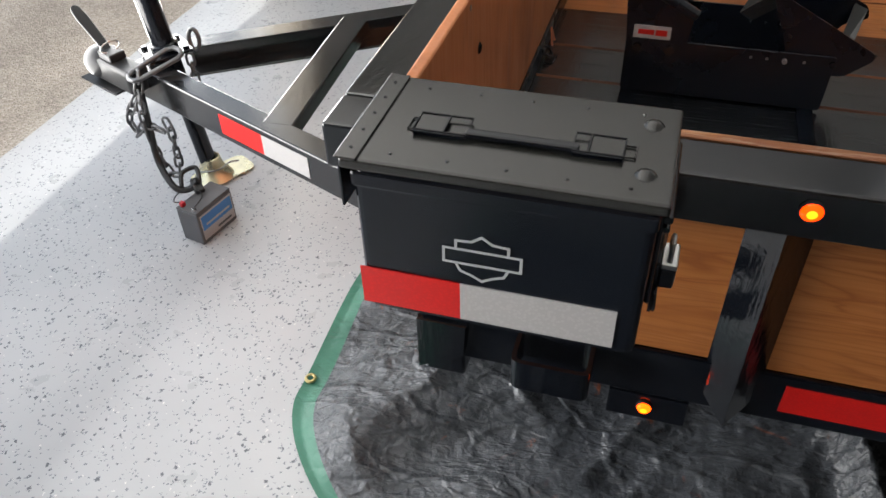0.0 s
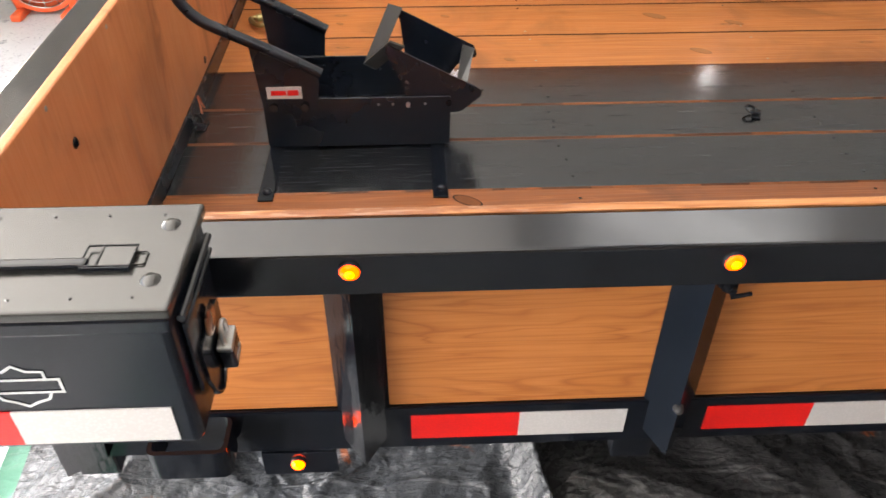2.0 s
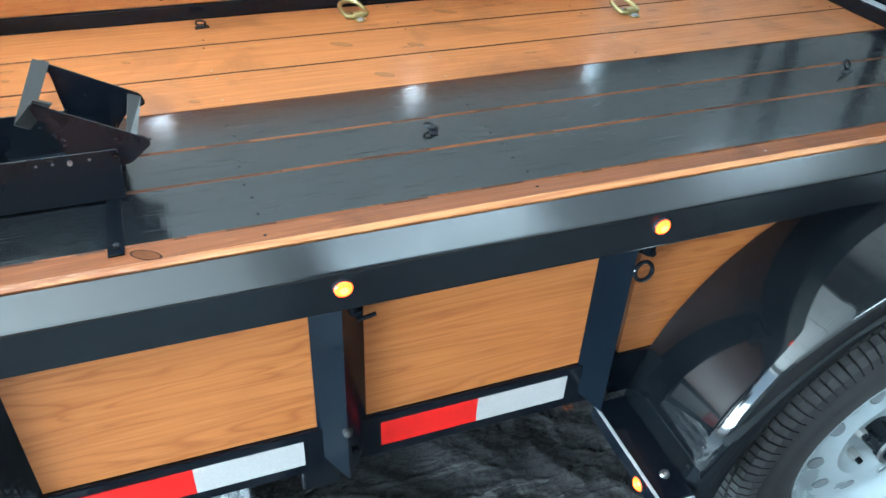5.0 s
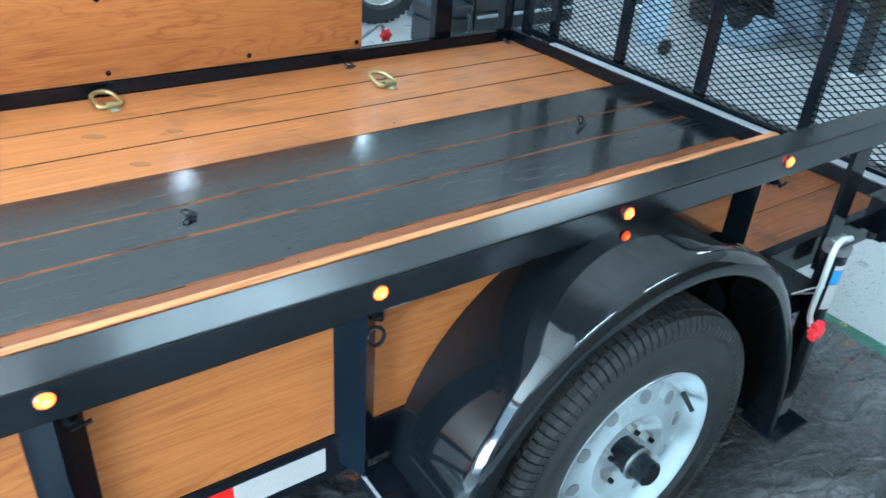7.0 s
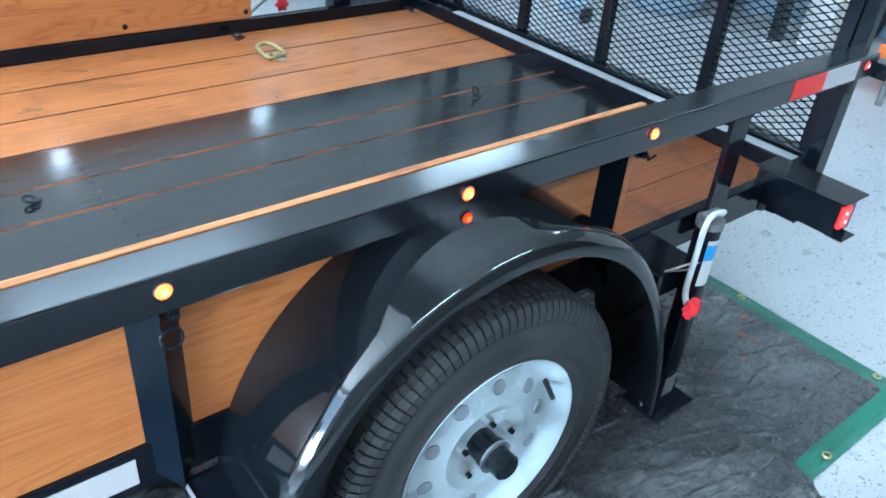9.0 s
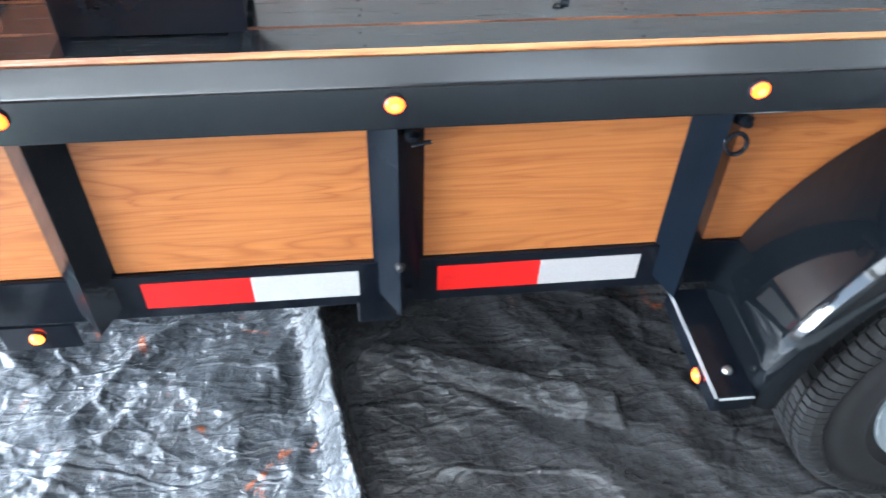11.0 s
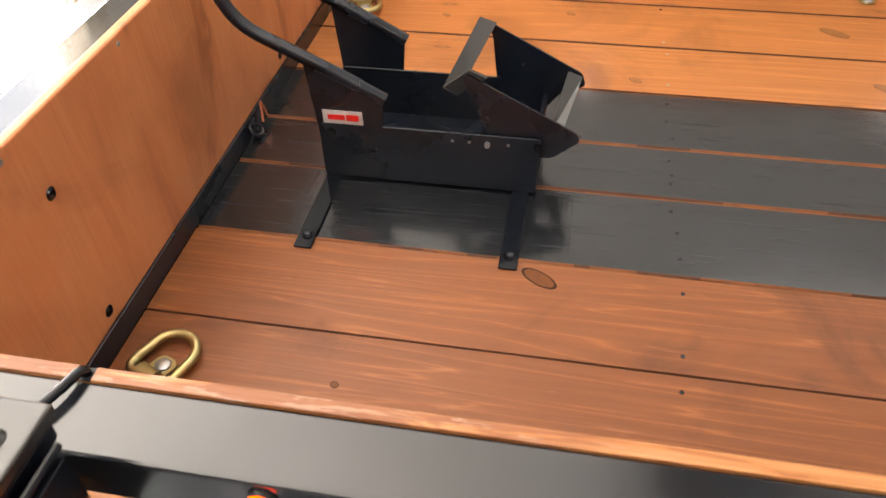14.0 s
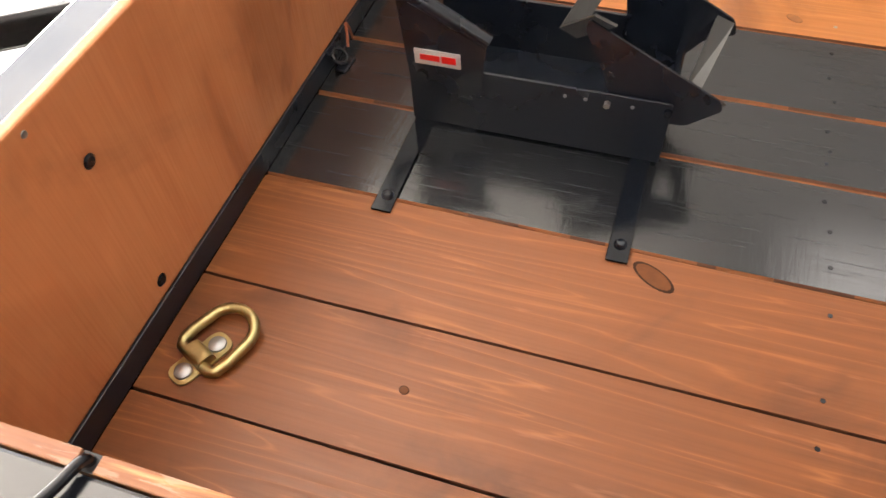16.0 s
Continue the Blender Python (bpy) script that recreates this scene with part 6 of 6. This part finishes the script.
bin_box(5.35, 2.35, 0.451, 0.25, 0.40, 0.14, CHEST, "dark box on the shelf")
bin_box(5.60, 2.85, 0.451, 0.28, 0.30, 0.20, RED_METAL, "red metal tool box on the shelf", "tool box", "tool_box")
bin_box(5.25, 2.05, 0.451, 0.12, 0.14, 0.20, WHITE_PAINT, "white carton on the shelf", "carton", "carton")
bin_box(5.36, 1.40, 0.0, 0.22, 0.18, 0.30, WHITE_PAINT, "white carton beside the bench", "carton", "carton")
bottle = root("bottle", (5.36, 1.40, 0.301), "bright yellow plastic fluid bottle on a white carton", "bottle")
part("jug", lathe([(0.0001, 0.0), (0.060, 0.0), (0.065, 0.01), (0.065, 0.17), (0.055, 0.21), (0.022, 0.235), (0.022, 0.25)], at(5.36, 1.40, 0.301), 24), YELLOW, bottle, smooth=True)
part("cap", lathe([(0.024, 0.0), (0.024, 0.03), (0.0001, 0.031)], at(5.36, 1.40, 0.545), 20), CHEST, bottle)
pan = root("drain_pan", (5.12, 2.38, 0.0), "round pale grey-blue drain pan on the garage floor", "pan")
part("bowl", lathe([(0.0001, 0.004), (0.20, 0.004), (0.215, 0.01), (0.245, 0.12), (0.250, 0.125), (0.238, 0.122), (0.208, 0.018), (0.0001, 0.012)], at(5.12, 2.38, 0), 40), LIGHT_BLUE, pan, smooth=True)
spare = root("spare_tyre", (5.30, 2.62, 0.0), "black rubber tyre lying behind the drain pan", "tyre")
part("tyre", lathe([(0.17, 0.02), (0.24, 0.0), (0.29, 0.02), (0.30, 0.08), (0.29, 0.15), (0.24, 0.17), (0.17, 0.15), (0.165, 0.08), (0.17, 0.02)], at(5.45, 2.75, 0.001), 40), RUBBER, spare, smooth=True)
board = root("board", (4.35, 2.52, 0.0), "pale grey board leaning beside a small caster", "board")
part("panel", turned(box((-0.09, -0.012, 0.0), (0.09, 0.012, 0.62), 0.004), at(4.38, 2.55, 0.002) @ pose(0, 0, 0, -8, 0, -45)), LIGHT_BLUE, board)
part("caster", lathe([(0.0001, 0.02), (0.03, 0.02), (0.05, 0.012), (0.05, -0.012), (0.03, -0.02), (0.0001, -0.02)], at(4.30, 2.36, 0.051) @ OUT, 24), CHEST, board)

jack = root("floor_jack", (5.1, 0.80, 0.0), "orange trolley jack with yellow wheels and black handle", "floor jack")
for s in (-0.11, 0.11):
    part("side_plate", plate(round_poly([(4.84, 0.05), (5.40, 0.04), (5.40, 0.12), (5.15, 0.17), (4.90, 0.15)], 0.02), 0.008, at(0, 0.82 + s, 0) @ SIDE), ORANGE, jack)
for x in (4.90, 5.36):
    for s in (-0.13, 0.13):
        part("wheel", lathe([(0.0001, 0.018), (0.02, 0.018), (0.042, 0.014), (0.042, -0.014), (0.02, -0.018), (0.0001, -0.018)], at(x, 0.82 + s, 0.043) @ OUT, 24), YELLOW, jack, "yellow plastic wheel")
part("lift_arm", box((4.98, 0.76, 0.10), (5.38, 0.88, 0.145), 0.01), ORANGE, jack)
part("saddle", lathe([(0.0001, 0.0), (0.05, 0.0), (0.05, 0.02), (0.0001, 0.02)], at(5.34, 0.82, 0.146), 24), CHEST, jack)
part("handle_socket", turned(box((-0.03, -0.03, 0), (0.03, 0.03, 0.14), 0.006), at(4.92, 0.83, 0.10) @ pose(0, 0, 0, -8, 6, 0)), ORANGE, jack)
part("handle", turned(rod((0, 0, 0.10), (0, 0, 1.05), 0.020, 16), at(4.92, 0.83, 0.10) @ pose(0, 0, 0, -8, 6, 0)), CHEST, jack, smooth=True)
bag = root("blue_bag", (5.12, 0.62, 0.16), "blue fabric bag resting on the orange trolley jack", "bag")
bb = bmesh.new()
bmesh.ops.create_uvsphere(bb, u_segments=40, v_segments=24, radius=1)
for v in bb.verts:
    n = 1 + 0.07 * noise.noise(v.co * 2.2) + 0.03 * noise.noise(v.co * 6)
    v.co = Vector((v.co.x * 0.17 * n, v.co.y * 0.15 * n, max(-0.9, v.co.z) * 0.26 * n * (1.0 - 0.18 * max(0, v.co.z))))
part("sack", turned(bb, at(5.05, 0.66, 0.43)), BLUE_BAG, bag, smooth=True)
part("print", turned(box((-0.003, -0.05, -0.02), (0.0, 0.04, 0.05), 0), at(4.884, 0.64, 0.44) @ pose(0, 0, 0, 0, 0, 20)), TAPE_WHITE, bag, "white printed patch")
part("strap", tube(curve_pts([(4.93, 0.76, 0.56), (4.91, 0.78, 0.42), (4.92, 0.77, 0.30), (4.95, 0.75, 0.20)], 6), 0.008, 8), ORANGE, bag, "orange strap")
rt = root("red_machine", (5.95, 1.05, 0.0), "red and black garden machine against the wall", "machine")
part("deck", box((5.75, 0.85, 0.22), (6.25, 1.30, 0.40), 0.05, 4), RED_METAL, rt)
part("engine", box((5.88, 0.95, 0.401), (6.12, 1.18, 0.58), 0.03, 3), CHEST, rt)
for x in (5.80, 6.2):
    for y in (0.84, 1.31):
        part("wheel", lathe([(0.0001, 0.03), (0.09, 0.03), (0.12, 0.02), (0.12, -0.02), (0.09, -0.03), (0.0001, -0.03)], at(x, y, 0.121) @ OUT, 28), RUBBER, rt)
